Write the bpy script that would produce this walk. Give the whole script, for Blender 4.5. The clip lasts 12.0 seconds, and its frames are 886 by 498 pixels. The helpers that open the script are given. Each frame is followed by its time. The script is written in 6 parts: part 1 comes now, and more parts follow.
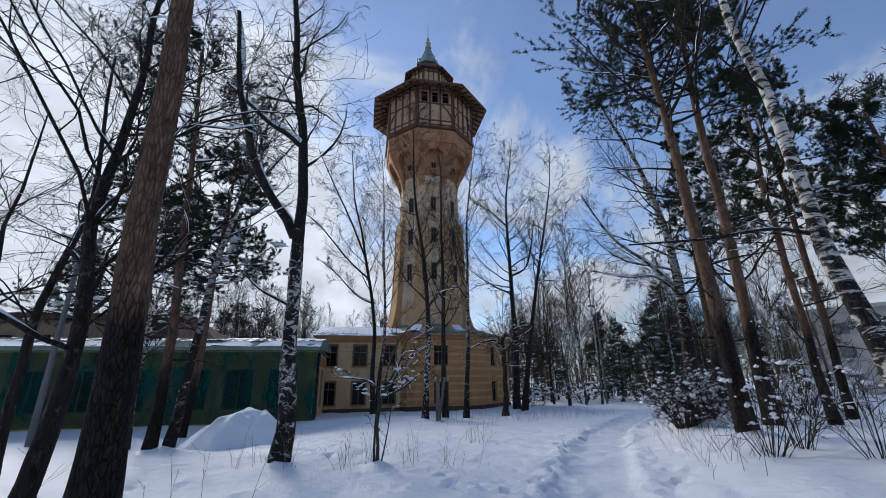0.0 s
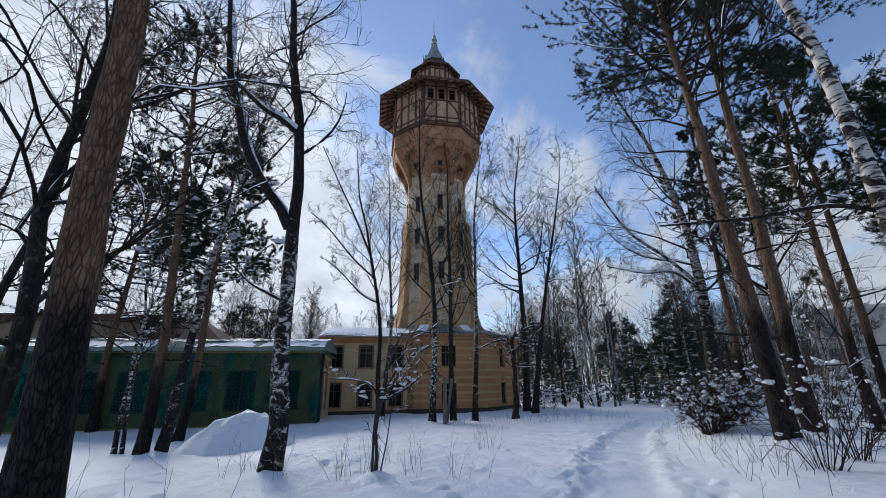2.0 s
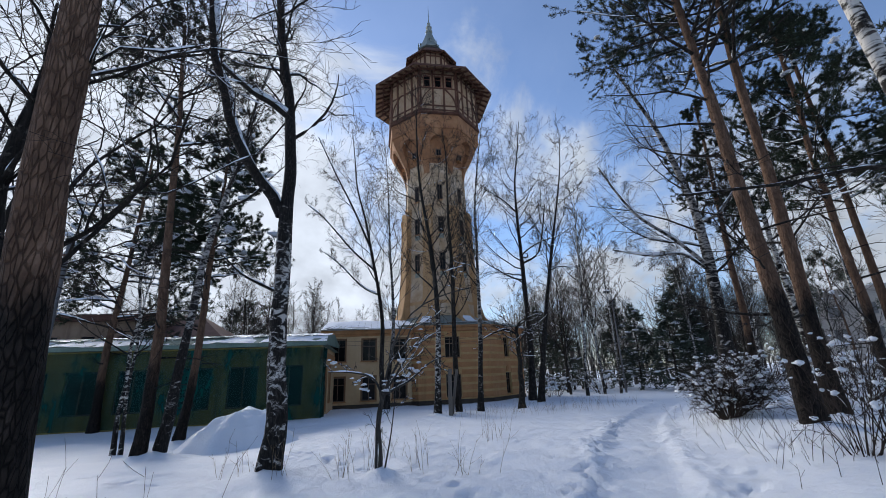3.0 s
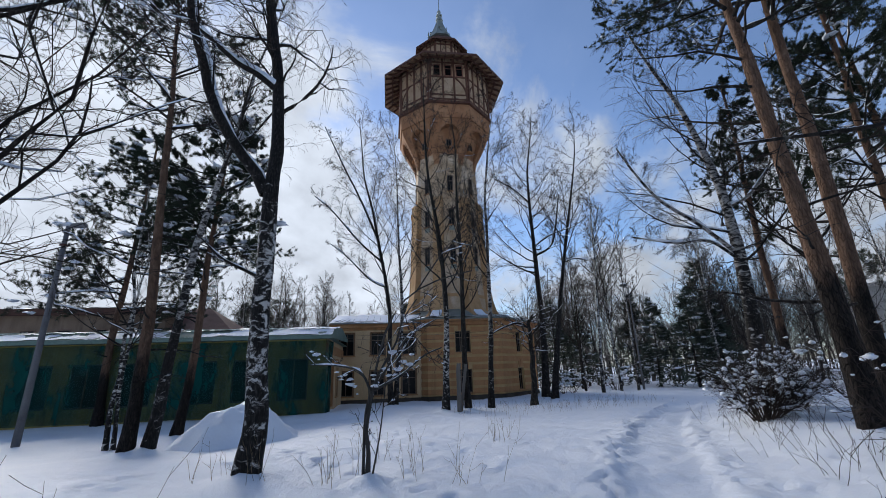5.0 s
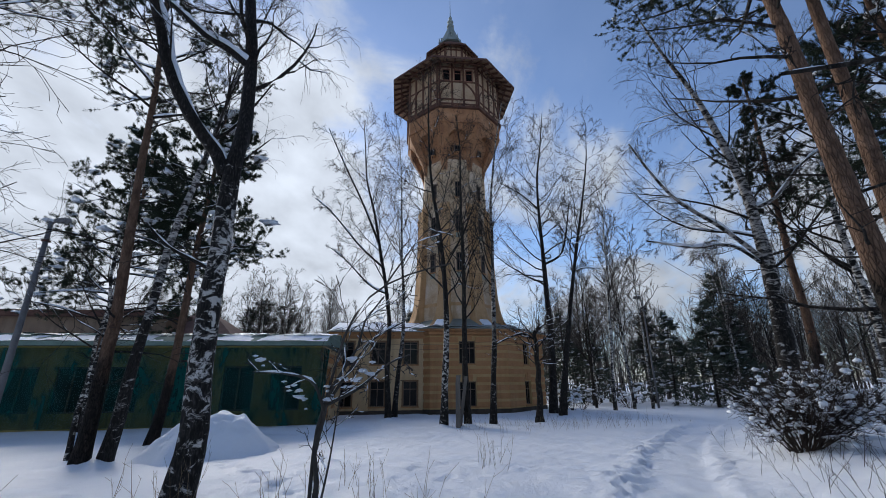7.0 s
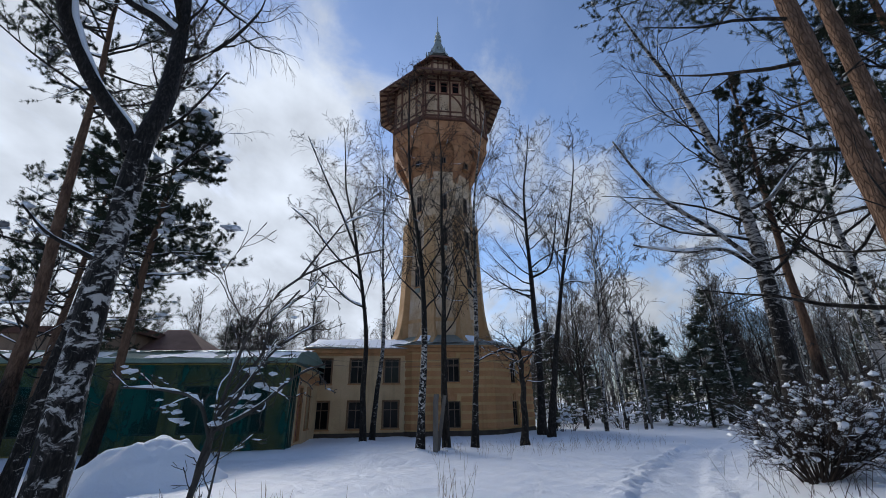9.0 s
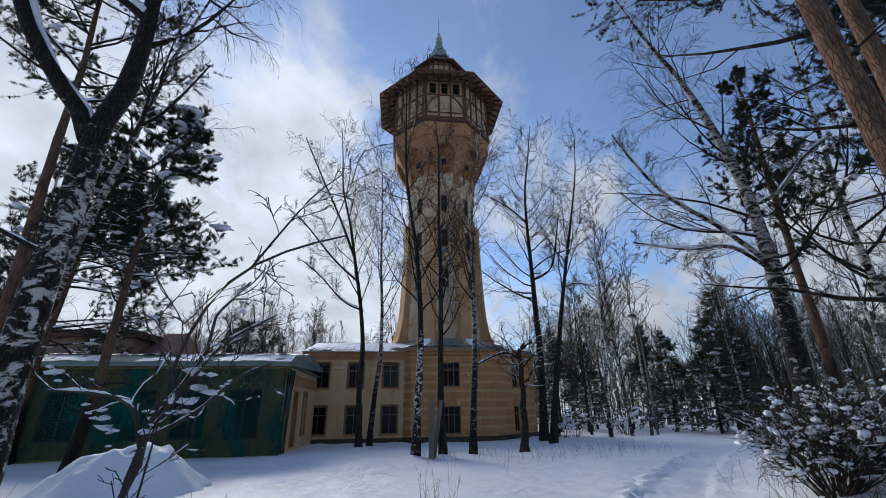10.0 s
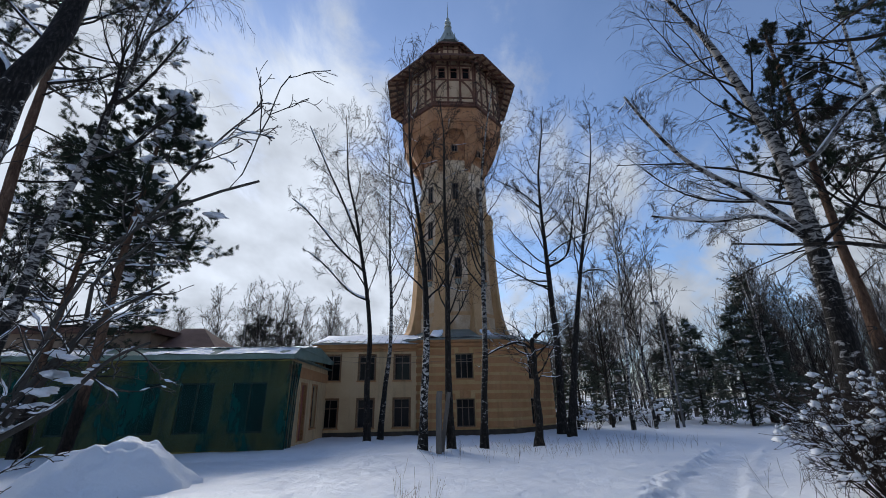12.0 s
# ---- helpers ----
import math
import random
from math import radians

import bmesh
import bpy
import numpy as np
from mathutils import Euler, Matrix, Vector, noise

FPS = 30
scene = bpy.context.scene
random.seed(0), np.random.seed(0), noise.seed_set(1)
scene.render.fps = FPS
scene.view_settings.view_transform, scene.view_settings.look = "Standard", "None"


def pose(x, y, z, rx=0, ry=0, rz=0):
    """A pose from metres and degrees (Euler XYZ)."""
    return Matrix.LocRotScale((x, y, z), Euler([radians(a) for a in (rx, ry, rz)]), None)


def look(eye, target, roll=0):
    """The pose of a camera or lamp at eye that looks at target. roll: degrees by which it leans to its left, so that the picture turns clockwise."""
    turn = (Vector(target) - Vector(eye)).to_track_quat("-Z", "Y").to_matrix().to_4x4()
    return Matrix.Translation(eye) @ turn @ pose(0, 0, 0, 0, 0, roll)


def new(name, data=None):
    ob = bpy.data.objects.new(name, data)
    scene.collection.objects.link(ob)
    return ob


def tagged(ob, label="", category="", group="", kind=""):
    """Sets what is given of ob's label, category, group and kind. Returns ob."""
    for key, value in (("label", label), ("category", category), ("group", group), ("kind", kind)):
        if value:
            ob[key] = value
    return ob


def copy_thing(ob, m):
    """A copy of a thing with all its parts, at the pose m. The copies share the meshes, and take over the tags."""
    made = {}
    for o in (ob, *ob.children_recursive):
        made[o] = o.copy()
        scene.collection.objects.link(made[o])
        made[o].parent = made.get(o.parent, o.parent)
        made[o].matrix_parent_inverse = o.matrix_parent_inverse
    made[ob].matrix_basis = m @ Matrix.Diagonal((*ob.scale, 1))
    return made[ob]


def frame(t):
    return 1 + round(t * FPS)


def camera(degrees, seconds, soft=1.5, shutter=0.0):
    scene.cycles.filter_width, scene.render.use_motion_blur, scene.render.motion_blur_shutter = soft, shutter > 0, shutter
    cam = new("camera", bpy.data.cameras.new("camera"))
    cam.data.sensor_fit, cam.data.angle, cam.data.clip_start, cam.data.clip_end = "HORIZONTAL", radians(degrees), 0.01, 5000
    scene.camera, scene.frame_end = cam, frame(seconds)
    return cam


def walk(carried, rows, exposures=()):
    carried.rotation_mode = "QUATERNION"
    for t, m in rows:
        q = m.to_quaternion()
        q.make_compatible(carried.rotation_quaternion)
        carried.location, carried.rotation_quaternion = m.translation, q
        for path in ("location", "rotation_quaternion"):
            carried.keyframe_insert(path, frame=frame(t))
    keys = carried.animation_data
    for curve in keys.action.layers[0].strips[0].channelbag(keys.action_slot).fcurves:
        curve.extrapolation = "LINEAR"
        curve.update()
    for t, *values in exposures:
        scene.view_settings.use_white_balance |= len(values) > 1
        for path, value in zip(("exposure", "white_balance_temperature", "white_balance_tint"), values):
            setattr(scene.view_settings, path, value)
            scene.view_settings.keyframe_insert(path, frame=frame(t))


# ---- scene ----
cam = camera(94.3, 12.0, soft=0.9)
METRES, EYE, TILT, LEAN, TURN = 7.2, 1.7, 0.0, 0.0, 0.0
ROWS = [
    (0.0, 0.0, 0.0, 0.0, 0.28, 18.06, 0.85),
    (0.5, 0.0117, 0.032, -0.0014, 0.33, 18.6, 0.38),
    (1.0, 0.0199, 0.06, 0.0012, 0.6, 18.89, 0.09),
    (1.5, 0.0173, 0.0901, 0.0012, 1.01, 18.75, 0.22),
    (2.0, 0.0092, 0.1169, 0.0007, 1.44, 18.26, 0.8),
    (2.5, 0.0105, 0.1536, -0.0006, 1.73, 17.68, 1.65),
    (3.0, 0.0037, 0.1887, -0.0015, 1.99, 17.2, 2.27),
    (5.0, 0.0381, 0.3285, -0.005, 3.84, 16.66, 1.9),
    (5.5, 0.0584, 0.3676, -0.0065, 4.26, 16.83, 1.59),
    (6.0, 0.0775, 0.41, -0.0048, 4.62, 17.27, 1.17),
    (6.5, 0.0879, 0.4546, -0.0046, 5.0, 17.74, 0.74),
    (7.0, 0.1059, 0.5004, -0.0045, 5.17, 18.18, 0.5),
    (9.0, 0.1891, 0.6866, -0.0085, 4.18, 20.69, 0.75),
    (9.5, 0.2056, 0.7275, -0.0083, 4.37, 21.18, 0.73),
    (10.0, 0.2371, 0.7668, -0.0084, 4.84, 21.29, 0.66),
    (10.5, 0.2583, 0.8021, -0.009, 5.45, 21.21, 0.62),
    (11.0, 0.2734, 0.8391, -0.008, 6.18, 20.94, 0.65),
    (11.5, 0.2971, 0.8816, -0.0112, 6.99, 20.65, 0.77),
    (12.0, 0.3118, 0.9244, -0.0108, 7.8, 20.44, 0.93),
]
walk(cam, [(t, pose(0, 0, EYE, TILT, LEAN, TURN) @ pose(METRES * x, METRES * y, METRES * z, 90 + pitch, roll, yaw)) for t, x, y, z, yaw, pitch, roll in ROWS],
     [(0.0, 1.68, 6500, 10), (3.0, 1.76, 6500, 10), (5.0, 1.66, 6500, 10), (7.0, 1.61, 6500, 10), (12.0, 1.63, 6500, 10)])


# ---- world and sun ----
SUN_AZ, SUN_EL = radians(42), radians(21)      # to the left of straight ahead, behind thin cloud
SUN_DIR = Vector((-math.sin(SUN_AZ) * math.cos(SUN_EL), math.cos(SUN_AZ) * math.cos(SUN_EL), math.sin(SUN_EL)))


def build_world():
    w = bpy.data.worlds.new("winter_sky")
    scene.world = w
    w.use_nodes = True
    nt = w.node_tree
    nt.nodes.clear()
    N, L = nt.nodes.new, nt.links.new
    out, bg = N("ShaderNodeOutputWorld"), N("ShaderNodeBackground")
    sky = N("ShaderNodeTexSky")
    sky.sky_type, sky.sun_disc = "NISHITA", False
    sky.sun_elevation, sky.sun_rotation = SUN_EL, -SUN_AZ
    sky.air_density, sky.dust_density, sky.ozone_density = 1.0, 0.6, 3.0
    co = N("ShaderNodeTexCoord")
    sep = N("ShaderNodeSeparateXYZ")
    L(co.outputs["Generated"], sep.inputs[0])
    # the direction laid on a flat cloud deck
    zc = N("ShaderNodeMath"); zc.operation = "MAXIMUM"; zc.inputs[1].default_value = 0.0
    L(sep.outputs[2], zc.inputs[0])
    zz = N("ShaderNodeMath"); zz.operation = "ADD"; zz.inputs[1].default_value = 0.42
    L(zc.outputs[0], zz.inputs[0])
    dx = N("ShaderNodeMath"); dx.operation = "DIVIDE"
    dy = N("ShaderNodeMath"); dy.operation = "DIVIDE"
    L(sep.outputs[0], dx.inputs[0]); L(zz.outputs[0], dx.inputs[1])
    L(sep.outputs[1], dy.inputs[0]); L(zz.outputs[0], dy.inputs[1])
    flat = N("ShaderNodeCombineXYZ")
    L(dx.outputs[0], flat.inputs[0]); L(dy.outputs[0], flat.inputs[1])
    mp = N("ShaderNodeMapping")
    mp.inputs["Location"].default_value = (2.35, 0.3, 0.0)
    mp.inputs["Rotation"].default_value = (0, 0, radians(-28))
    mp.inputs["Scale"].default_value = (1.7, 1.25, 1.0)
    L(flat.outputs[0], mp.inputs[0])
    n1 = N("ShaderNodeTexNoise"); n1.inputs["Scale"].default_value = 2.1; n1.inputs["Detail"].default_value = 9
    n1.inputs["Roughness"].default_value = 0.60; n1.inputs["Distortion"].default_value = 0.35
    L(mp.outputs[0], n1.inputs["Vector"])
    # thicker cloud towards the veiled sun
    dot = N("ShaderNodeVectorMath"); dot.operation = "DOT_PRODUCT"
    L(co.outputs["Generated"], dot.inputs[0]); dot.inputs[1].default_value = SUN_DIR
    veil = N("ShaderNodeMapRange"); veil.interpolation_type = "SMOOTHSTEP"
    veil.inputs["From Min"].default_value, veil.inputs["From Max"].default_value = 0.74, 0.98
    veil.inputs["To Min"].default_value, veil.inputs["To Max"].default_value = 0.0, 0.26
    L(dot.outputs["Value"], veil.inputs["Value"])
    low = N("ShaderNodeMapRange"); low.interpolation_type = "SMOOTHSTEP"
    low.inputs["From Min"].default_value, low.inputs["From Max"].default_value = 0.10, 0.78
    low.inputs["To Min"].default_value, low.inputs["To Max"].default_value = 0.11, -0.10
    L(sep.outputs[2], low.inputs["Value"])
    a1 = N("ShaderNodeMath"); a1.operation = "ADD"
    L(n1.outputs[0], a1.inputs[0]); L(veil.outputs[0], a1.inputs[1])
    a2 = N("ShaderNodeMath"); a2.operation = "ADD"
    L(a1.outputs[0], a2.inputs[0]); L(low.outputs[0], a2.inputs[1])
    cov = N("ShaderNodeMapRange"); cov.interpolation_type = "SMOOTHSTEP"
    cov.inputs["From Min"].default_value, cov.inputs["From Max"].default_value = 0.44, 0.70
    cov.inputs["To Min"].default_value = 0.12
    L(a2.outputs[0], cov.inputs["Value"])
    # cloud radiance: brighter near the sun
    glow = N("ShaderNodeMapRange"); glow.interpolation_type = "SMOOTHSTEP"
    glow.inputs["From Min"].default_value, glow.inputs["From Max"].default_value = 0.45, 1.0
    glow.inputs["To Min"].default_value, glow.inputs["To Max"].default_value = 1.85, 2.70
    L(dot.outputs["Value"], glow.inputs["Value"])
    cc = N("ShaderNodeVectorMath"); cc.operation = "SCALE"
    cc.inputs[0].default_value = (0.88, 0.97, 1.11)
    n2 = N("ShaderNodeTexNoise"); n2.inputs["Scale"].default_value = 4.3; n2.inputs["Detail"].default_value = 6
    L(mp.outputs[0], n2.inputs["Vector"])
    body = N("ShaderNodeMapRange")
    body.inputs["From Min"].default_value, body.inputs["From Max"].default_value = 0.3, 0.7
    body.inputs["To Min"].default_value, body.inputs["To Max"].default_value = 0.74, 1.12
    L(n2.outputs[0], body.inputs["Value"])
    lit = N("ShaderNodeMath"); lit.operation = "MULTIPLY"
    L(glow.outputs[0], lit.inputs[0]); L(body.outputs[0], lit.inputs[1])
    L(lit.outputs[0], cc.inputs["Scale"])
    skyc = N("ShaderNodeVectorMath"); skyc.operation = "MULTIPLY"
    skyc.inputs[1].default_value = SKY_GAIN
    L(sky.outputs[0], skyc.inputs[0])
    mix = N("ShaderNodeMix"); mix.data_type = "RGBA"
    L(cov.outputs[0], mix.inputs["Factor"])
    L(skyc.outputs[0], mix.inputs["A"]); L(cc.outputs[0], mix.inputs["B"])
    L(mix.outputs["Result"], bg.inputs["Color"])
    bg.inputs["Strength"].default_value = 0.1
    L(bg.outputs[0], out.inputs[0])


SKY_GAIN = (0.46, 0.515, 0.605)
build_world()
sun = new("sun", bpy.data.lights.new("sun", "SUN"))
sun.data.energy, sun.data.angle, sun.data.color = 1.2, radians(36), (1.0, 0.95, 0.88)
sun.matrix_world = look(SUN_DIR * 100, (0, 0, 0))


# ---- materials ----
def ramp(nt, fac, stops):
    r = nt.nodes.new("ShaderNodeValToRGB")
    el = r.color_ramp.elements
    while len(el) < len(stops):
        el.new(0.5)
    for e, (p, c) in zip(el, stops):
        e.position, e.color = p, (*c, 1) if len(c) == 3 else c
    nt.links.new(fac, r.inputs[0])
    return r.outputs[0]


def noise_tex(nt, vec, scale, detail=4, rough=0.55, distort=0.0):
    n = nt.nodes.new("ShaderNodeTexNoise")
    n.inputs["Scale"].default_value, n.inputs["Detail"].default_value = scale, detail
    n.inputs["Roughness"].default_value, n.inputs["Distortion"].default_value = rough, distort
    nt.links.new(vec, n.inputs["Vector"])
    return n.outputs[0]


def mixc(nt, fac, a, b, mode="MIX"):
    m = nt.nodes.new("ShaderNodeMix")
    m.data_type, m.blend_type = "RGBA", mode
    for sock, val in (("Factor", fac), ("A", a), ("B", b)):
        if isinstance(val, (int, float)):
            m.inputs[sock].default_value = val
        elif isinstance(val, tuple):
            m.inputs[sock].default_value = (*val, 1)
        else:
            nt.links.new(val, m.inputs[sock])
    return m.outputs["Result"]


def scaled(nt, vec, s):
    m = nt.nodes.new("ShaderNodeMapping")
    m.inputs["Scale"].default_value = s
    nt.links.new(vec, m.inputs[0])
    return m.outputs[0]


def base_mat(name, rough=0.8, metal=0.0):
    m = bpy.data.materials.new(name)
    m.use_nodes = True
    nt = m.node_tree
    b = nt.nodes["Principled BSDF"]
    b.inputs["Roughness"].default_value, b.inputs["Metallic"].default_value = rough, metal
    if rough > 0.75:
        b.inputs["Specular IOR Level"].default_value = 0.2
    co = nt.nodes.new("ShaderNodeTexCoord").outputs["Object"]
    return m, nt, b, co


def add_bump(nt, b, height, strength, dist):
    bp = nt.nodes.new("ShaderNodeBump")
    bp.inputs["Strength"].default_value, bp.inputs["Distance"].default_value = strength, dist
    nt.links.new(height, bp.inputs["Height"])
    nt.links.new(bp.outputs[0], b.inputs["Normal"])


def surface(name, dark, mid, light, big=0.8, fine=14, rough=0.85, bump=0.35, dist=0.01, metal=0.0, stretch=(1, 1, 1), stain=None):
    """A two-scale surface: broad stains and fine grain."""
    m, nt, b, co = base_mat(name, rough, metal)
    v = scaled(nt, co, stretch)
    n1, n2 = noise_tex(nt, v, big, 5, 0.6, 0.3), noise_tex(nt, v, fine, 6, 0.65)
    c = ramp(nt, n1, [(0.25, dark), (0.5, mid), (0.75, light)])
    g = ramp(nt, n2, [(0.3, (0.72, 0.72, 0.72)), (0.7, (1.0, 1.0, 1.0))])
    c = mixc(nt, 1.0, c, g, "MULTIPLY")
    if stain:
        streak = noise_tex(nt, scaled(nt, co, (2.2, 2.2, 0.22)), 1.0, 5, 0.6)
        f = ramp(nt, streak, [(0.52, (0, 0, 0)), (0.72, (0.75, 0.75, 0.75))])
        c = mixc(nt, f, c, stain)
    nt.links.new(c, b.inputs["Base Color"])
    add_bump(nt, b, n2, bump, dist)
    return m


def snow_mat():
    m, nt, b, co = base_mat("snow", 0.55)
    n1, n2, n3 = noise_tex(nt, co, 0.5, 4), noise_tex(nt, co, 7, 7, 0.65), noise_tex(nt, co, 60, 4, 0.65)
    c = ramp(nt, n1, [(0.3, (0.765, 0.81, 0.88)), (0.7, (0.845, 0.875, 0.925))])
    specks = ramp(nt, noise_tex(nt, co, 34, 3, 0.7), [(0.655, (1, 1, 1)), (0.72, (0.50, 0.45, 0.40))])
    c = mixc(nt, 0.5, c, specks, "MULTIPLY")
    nt.links.new(c, b.inputs["Base Color"])
    s = nt.nodes.new("ShaderNodeMath"); s.operation = "MULTIPLY_ADD"; s.inputs[1].default_value = 0.25
    nt.links.new(n3, s.inputs[0]); nt.links.new(n2, s.inputs[2])
    add_bump(nt, b, s.outputs[0], 0.75, 0.06)
    return m


def birch_mat(name, pale, edge, upper=0.0, grid=(8, 8, 7.5)):
    m, nt, b, co = base_mat(name, 0.8)
    dash = noise_tex(nt, scaled(nt, co, (4.5, 4.5, 15)), 1.0, 3, 0.6)
    patch = noise_tex(nt, scaled(nt, co, grid), 1.0, 6, 0.68, 0.9)
    grain = noise_tex(nt, scaled(nt, co, (30, 30, 8)), 1.0, 5)
    white = ramp(nt, noise_tex(nt, co, 1.3, 3), [(0.3, tuple(0.62 * c for c in pale)), (0.7, pale)])
    d = ramp(nt, dash, [(0.57, (0, 0, 0)), (0.62, (1, 1, 1))])
    c = mixc(nt, d, white, (0.06, 0.05, 0.045))
    # rough black cork on the old lower stem
    z = nt.nodes.new("ShaderNodeSeparateXYZ")
    nt.links.new(co, z.inputs[0])
    old = nt.nodes.new("ShaderNodeMapRange")
    old.inputs["From Min"].default_value, old.inputs["From Max"].default_value = 0.0, 5.0
    old.inputs["To Min"].default_value, old.inputs["To Max"].default_value = 0.10, 0.0
    nt.links.new(z.outputs[2], old.inputs["Value"])
    add = nt.nodes.new("ShaderNodeMath"); add.operation = "ADD"
    nt.links.new(patch, add.inputs[0]); nt.links.new(old.outputs[0], add.inputs[1])
    # crown: upper > 0 puts backlit shade into the bark colour, below 0 pales it
    crown = nt.nodes.new("ShaderNodeMapRange")
    crown.inputs["From Min"].default_value, crown.inputs["From Max"].default_value = 4.0, 6.5
    crown.inputs["To Min"].default_value, crown.inputs["To Max"].default_value = 0.0, upper
    nt.links.new(z.outputs[2], crown.inputs["Value"])
    both = nt.nodes.new("ShaderNodeMath"); both.operation = "ADD"
    nt.links.new(add.outputs[0], both.inputs[0]); nt.links.new(crown.outputs[0], both.inputs[1])
    p = ramp(nt, both.outputs[0], [(edge, (0, 0, 0)), (edge + 0.08, (1, 1, 1))])
    c = mixc(nt, p, c, ramp(nt, grain, [(0.42, (0.007, 0.006, 0.005)), (0.58, (0.020, 0.017, 0.015)), (0.72, (0.050, 0.046, 0.042))]))
    nt.links.new(c, b.inputs["Base Color"])
    add_bump(nt, b, mixc(nt, 0.5, patch, grain), 0.8, 0.03)
    return m


def pine_mat():
    m, nt, b, co = base_mat("pine_bark", 0.9)
    plates = nt.nodes.new("ShaderNodeTexVoronoi")
    plates.feature = "DISTANCE_TO_EDGE"
    plates.inputs["Scale"].default_value = 1.0
    warp = noise_tex(nt, co, 6, 4)
    v = mixc(nt, 0.12, scaled(nt, co, (24, 24, 5.5)), warp, "ADD")
    nt.links.new(v, plates.inputs["Vector"])
    crack = ramp(nt, plates.outputs["Distance"], [(0.01, (0, 0, 0)), (0.13, (1, 1, 1))])
    n = noise_tex(nt, scaled(nt, co, (9, 9, 3)), 1.0, 6, 0.65)
    low = ramp(nt, n, [(0.35, (0.007, 0.006, 0.005)), (0.6, (0.028, 0.021, 0.017)), (0.78, (0.075, 0.060, 0.052))])
    up = ramp(nt, n, [(0.3, (0.085, 0.050, 0.034)), (0.5, (0.155, 0.092, 0.060)), (0.72, (0.25, 0.158, 0.108))])
    z = nt.nodes.new("ShaderNodeSeparateXYZ")
    nt.links.new(co, z.inputs[0])
    h = nt.nodes.new("ShaderNodeMapRange"); h.interpolation_type = "SMOOTHSTEP"
    h.inputs["From Min"].default_value, h.inputs["From Max"].default_value = 3.3, 4.3
    ragged = nt.nodes.new("ShaderNodeMath"); ragged.operation = "MULTIPLY_ADD"; ragged.inputs[1].default_value = 2.4
    nt.links.new(noise_tex(nt, scaled(nt, co, (3, 3, 1.2)), 1.0, 4), ragged.inputs[0]); nt.links.new(z.outputs[2], ragged.inputs[2])
    nt.links.new(ragged.outputs[0], h.inputs["Value"])
    hn = nt.nodes.new("ShaderNodeMath"); hn.operation = "MULTIPLY"
    nt.links.new(h.outputs[0], hn.inputs[0])
    hn.inputs[1].default_value = 0.85
    c = mixc(nt, hn.outputs[0], low, up)
    c = mixc(nt, crack, mixc(nt, 1.0, c, mixc(nt, hn.outputs[0], (0.18, 0.16, 0.15), (0.90, 0.87, 0.85)), "MULTIPLY"), c)
    nt.links.new(c, b.inputs["Base Color"])
    add_bump(nt, b, mixc(nt, 0.5, crack, n), 1.0, 0.045)
    return m


def needle_mat(name, a, bcol):
    m, nt, b, co = base_mat(name, 0.6)
    b.inputs["Specular IOR Level"].default_value = 0.2
    g = nt.nodes.new("ShaderNodeNewGeometry")
    c = ramp(nt, g.outputs["Random Per Island"], [(0.0, a), (1.0, bcol)])
    n = noise_tex(nt, co, 1.1, 3)
    c = mixc(nt, 1.0, c, ramp(nt, n, [(0.3, (0.6, 0.6, 0.6)), (0.7, (1, 1, 1))]), "MULTIPLY")
    nt.links.new(c, b.inputs["Base Color"])
    return m


def net_mat():
    m, nt, b, co = base_mat("green_net", 0.85)
    b.inputs["Specular IOR Level"].default_value = 0.12
    n1 = noise_tex(nt, scaled(nt, co, (0.8, 0.8, 0.35)), 1.0, 5, 0.6, 0.4)
    n2 = noise_tex(nt, scaled(nt, co, (60, 60, 60)), 1.0, 2)
    c = ramp(nt, n1, [(0.3, (0.001, 0.027, 0.024)), (0.55, (0.002, 0.048, 0.042)), (0.8, (0.003, 0.075, 0.06))])
    nt.links.new(c, b.inputs["Base Color"])
    # open weave, denser where it hangs in folds
    f = ramp(nt, n1, [(0.36, (0.56, 0.56, 0.56)), (0.53, (0.65, 0.65, 0.65)), (0.62, (0.96, 0.96, 0.96))])
    nt.links.new(f, b.inputs["Alpha"])
    add_bump(nt, b, n2, 0.3, 0.01)
    return m


SNOW = snow_mat()
BIRCH, DARKBIRCH, PINE = birch_mat("birch_bark", (0.60, 0.57, 0.52), 0.475, 0.0, (2.8, 2.8, 6.5)), birch_mat("old_backlit_birch_bark", (0.58, 0.555, 0.52), 0.47, 0.22, (4.2, 4.2, 5.5)), pine_mat()
def rough_bark(name, deep, mid, pale):
    """Furrowed bark with pale lichen flecks."""
    m, nt, b, co = base_mat(name, 0.92)
    fur = noise_tex(nt, scaled(nt, co, (16, 16, 3.2)), 1.0, 6, 0.7, 0.6)
    fleck = noise_tex(nt, scaled(nt, co, (9, 9, 6)), 1.0, 5, 0.7)
    c = ramp(nt, fur, [(0.36, deep), (0.62, mid)])
    c = mixc(nt, ramp(nt, fleck, [(0.56, (0, 0, 0)), (0.66, (0.8, 0.8, 0.8))]), c, pale)
    nt.links.new(c, b.inputs["Base Color"])
    add_bump(nt, b, fur, 1.0, 0.05)
    return m


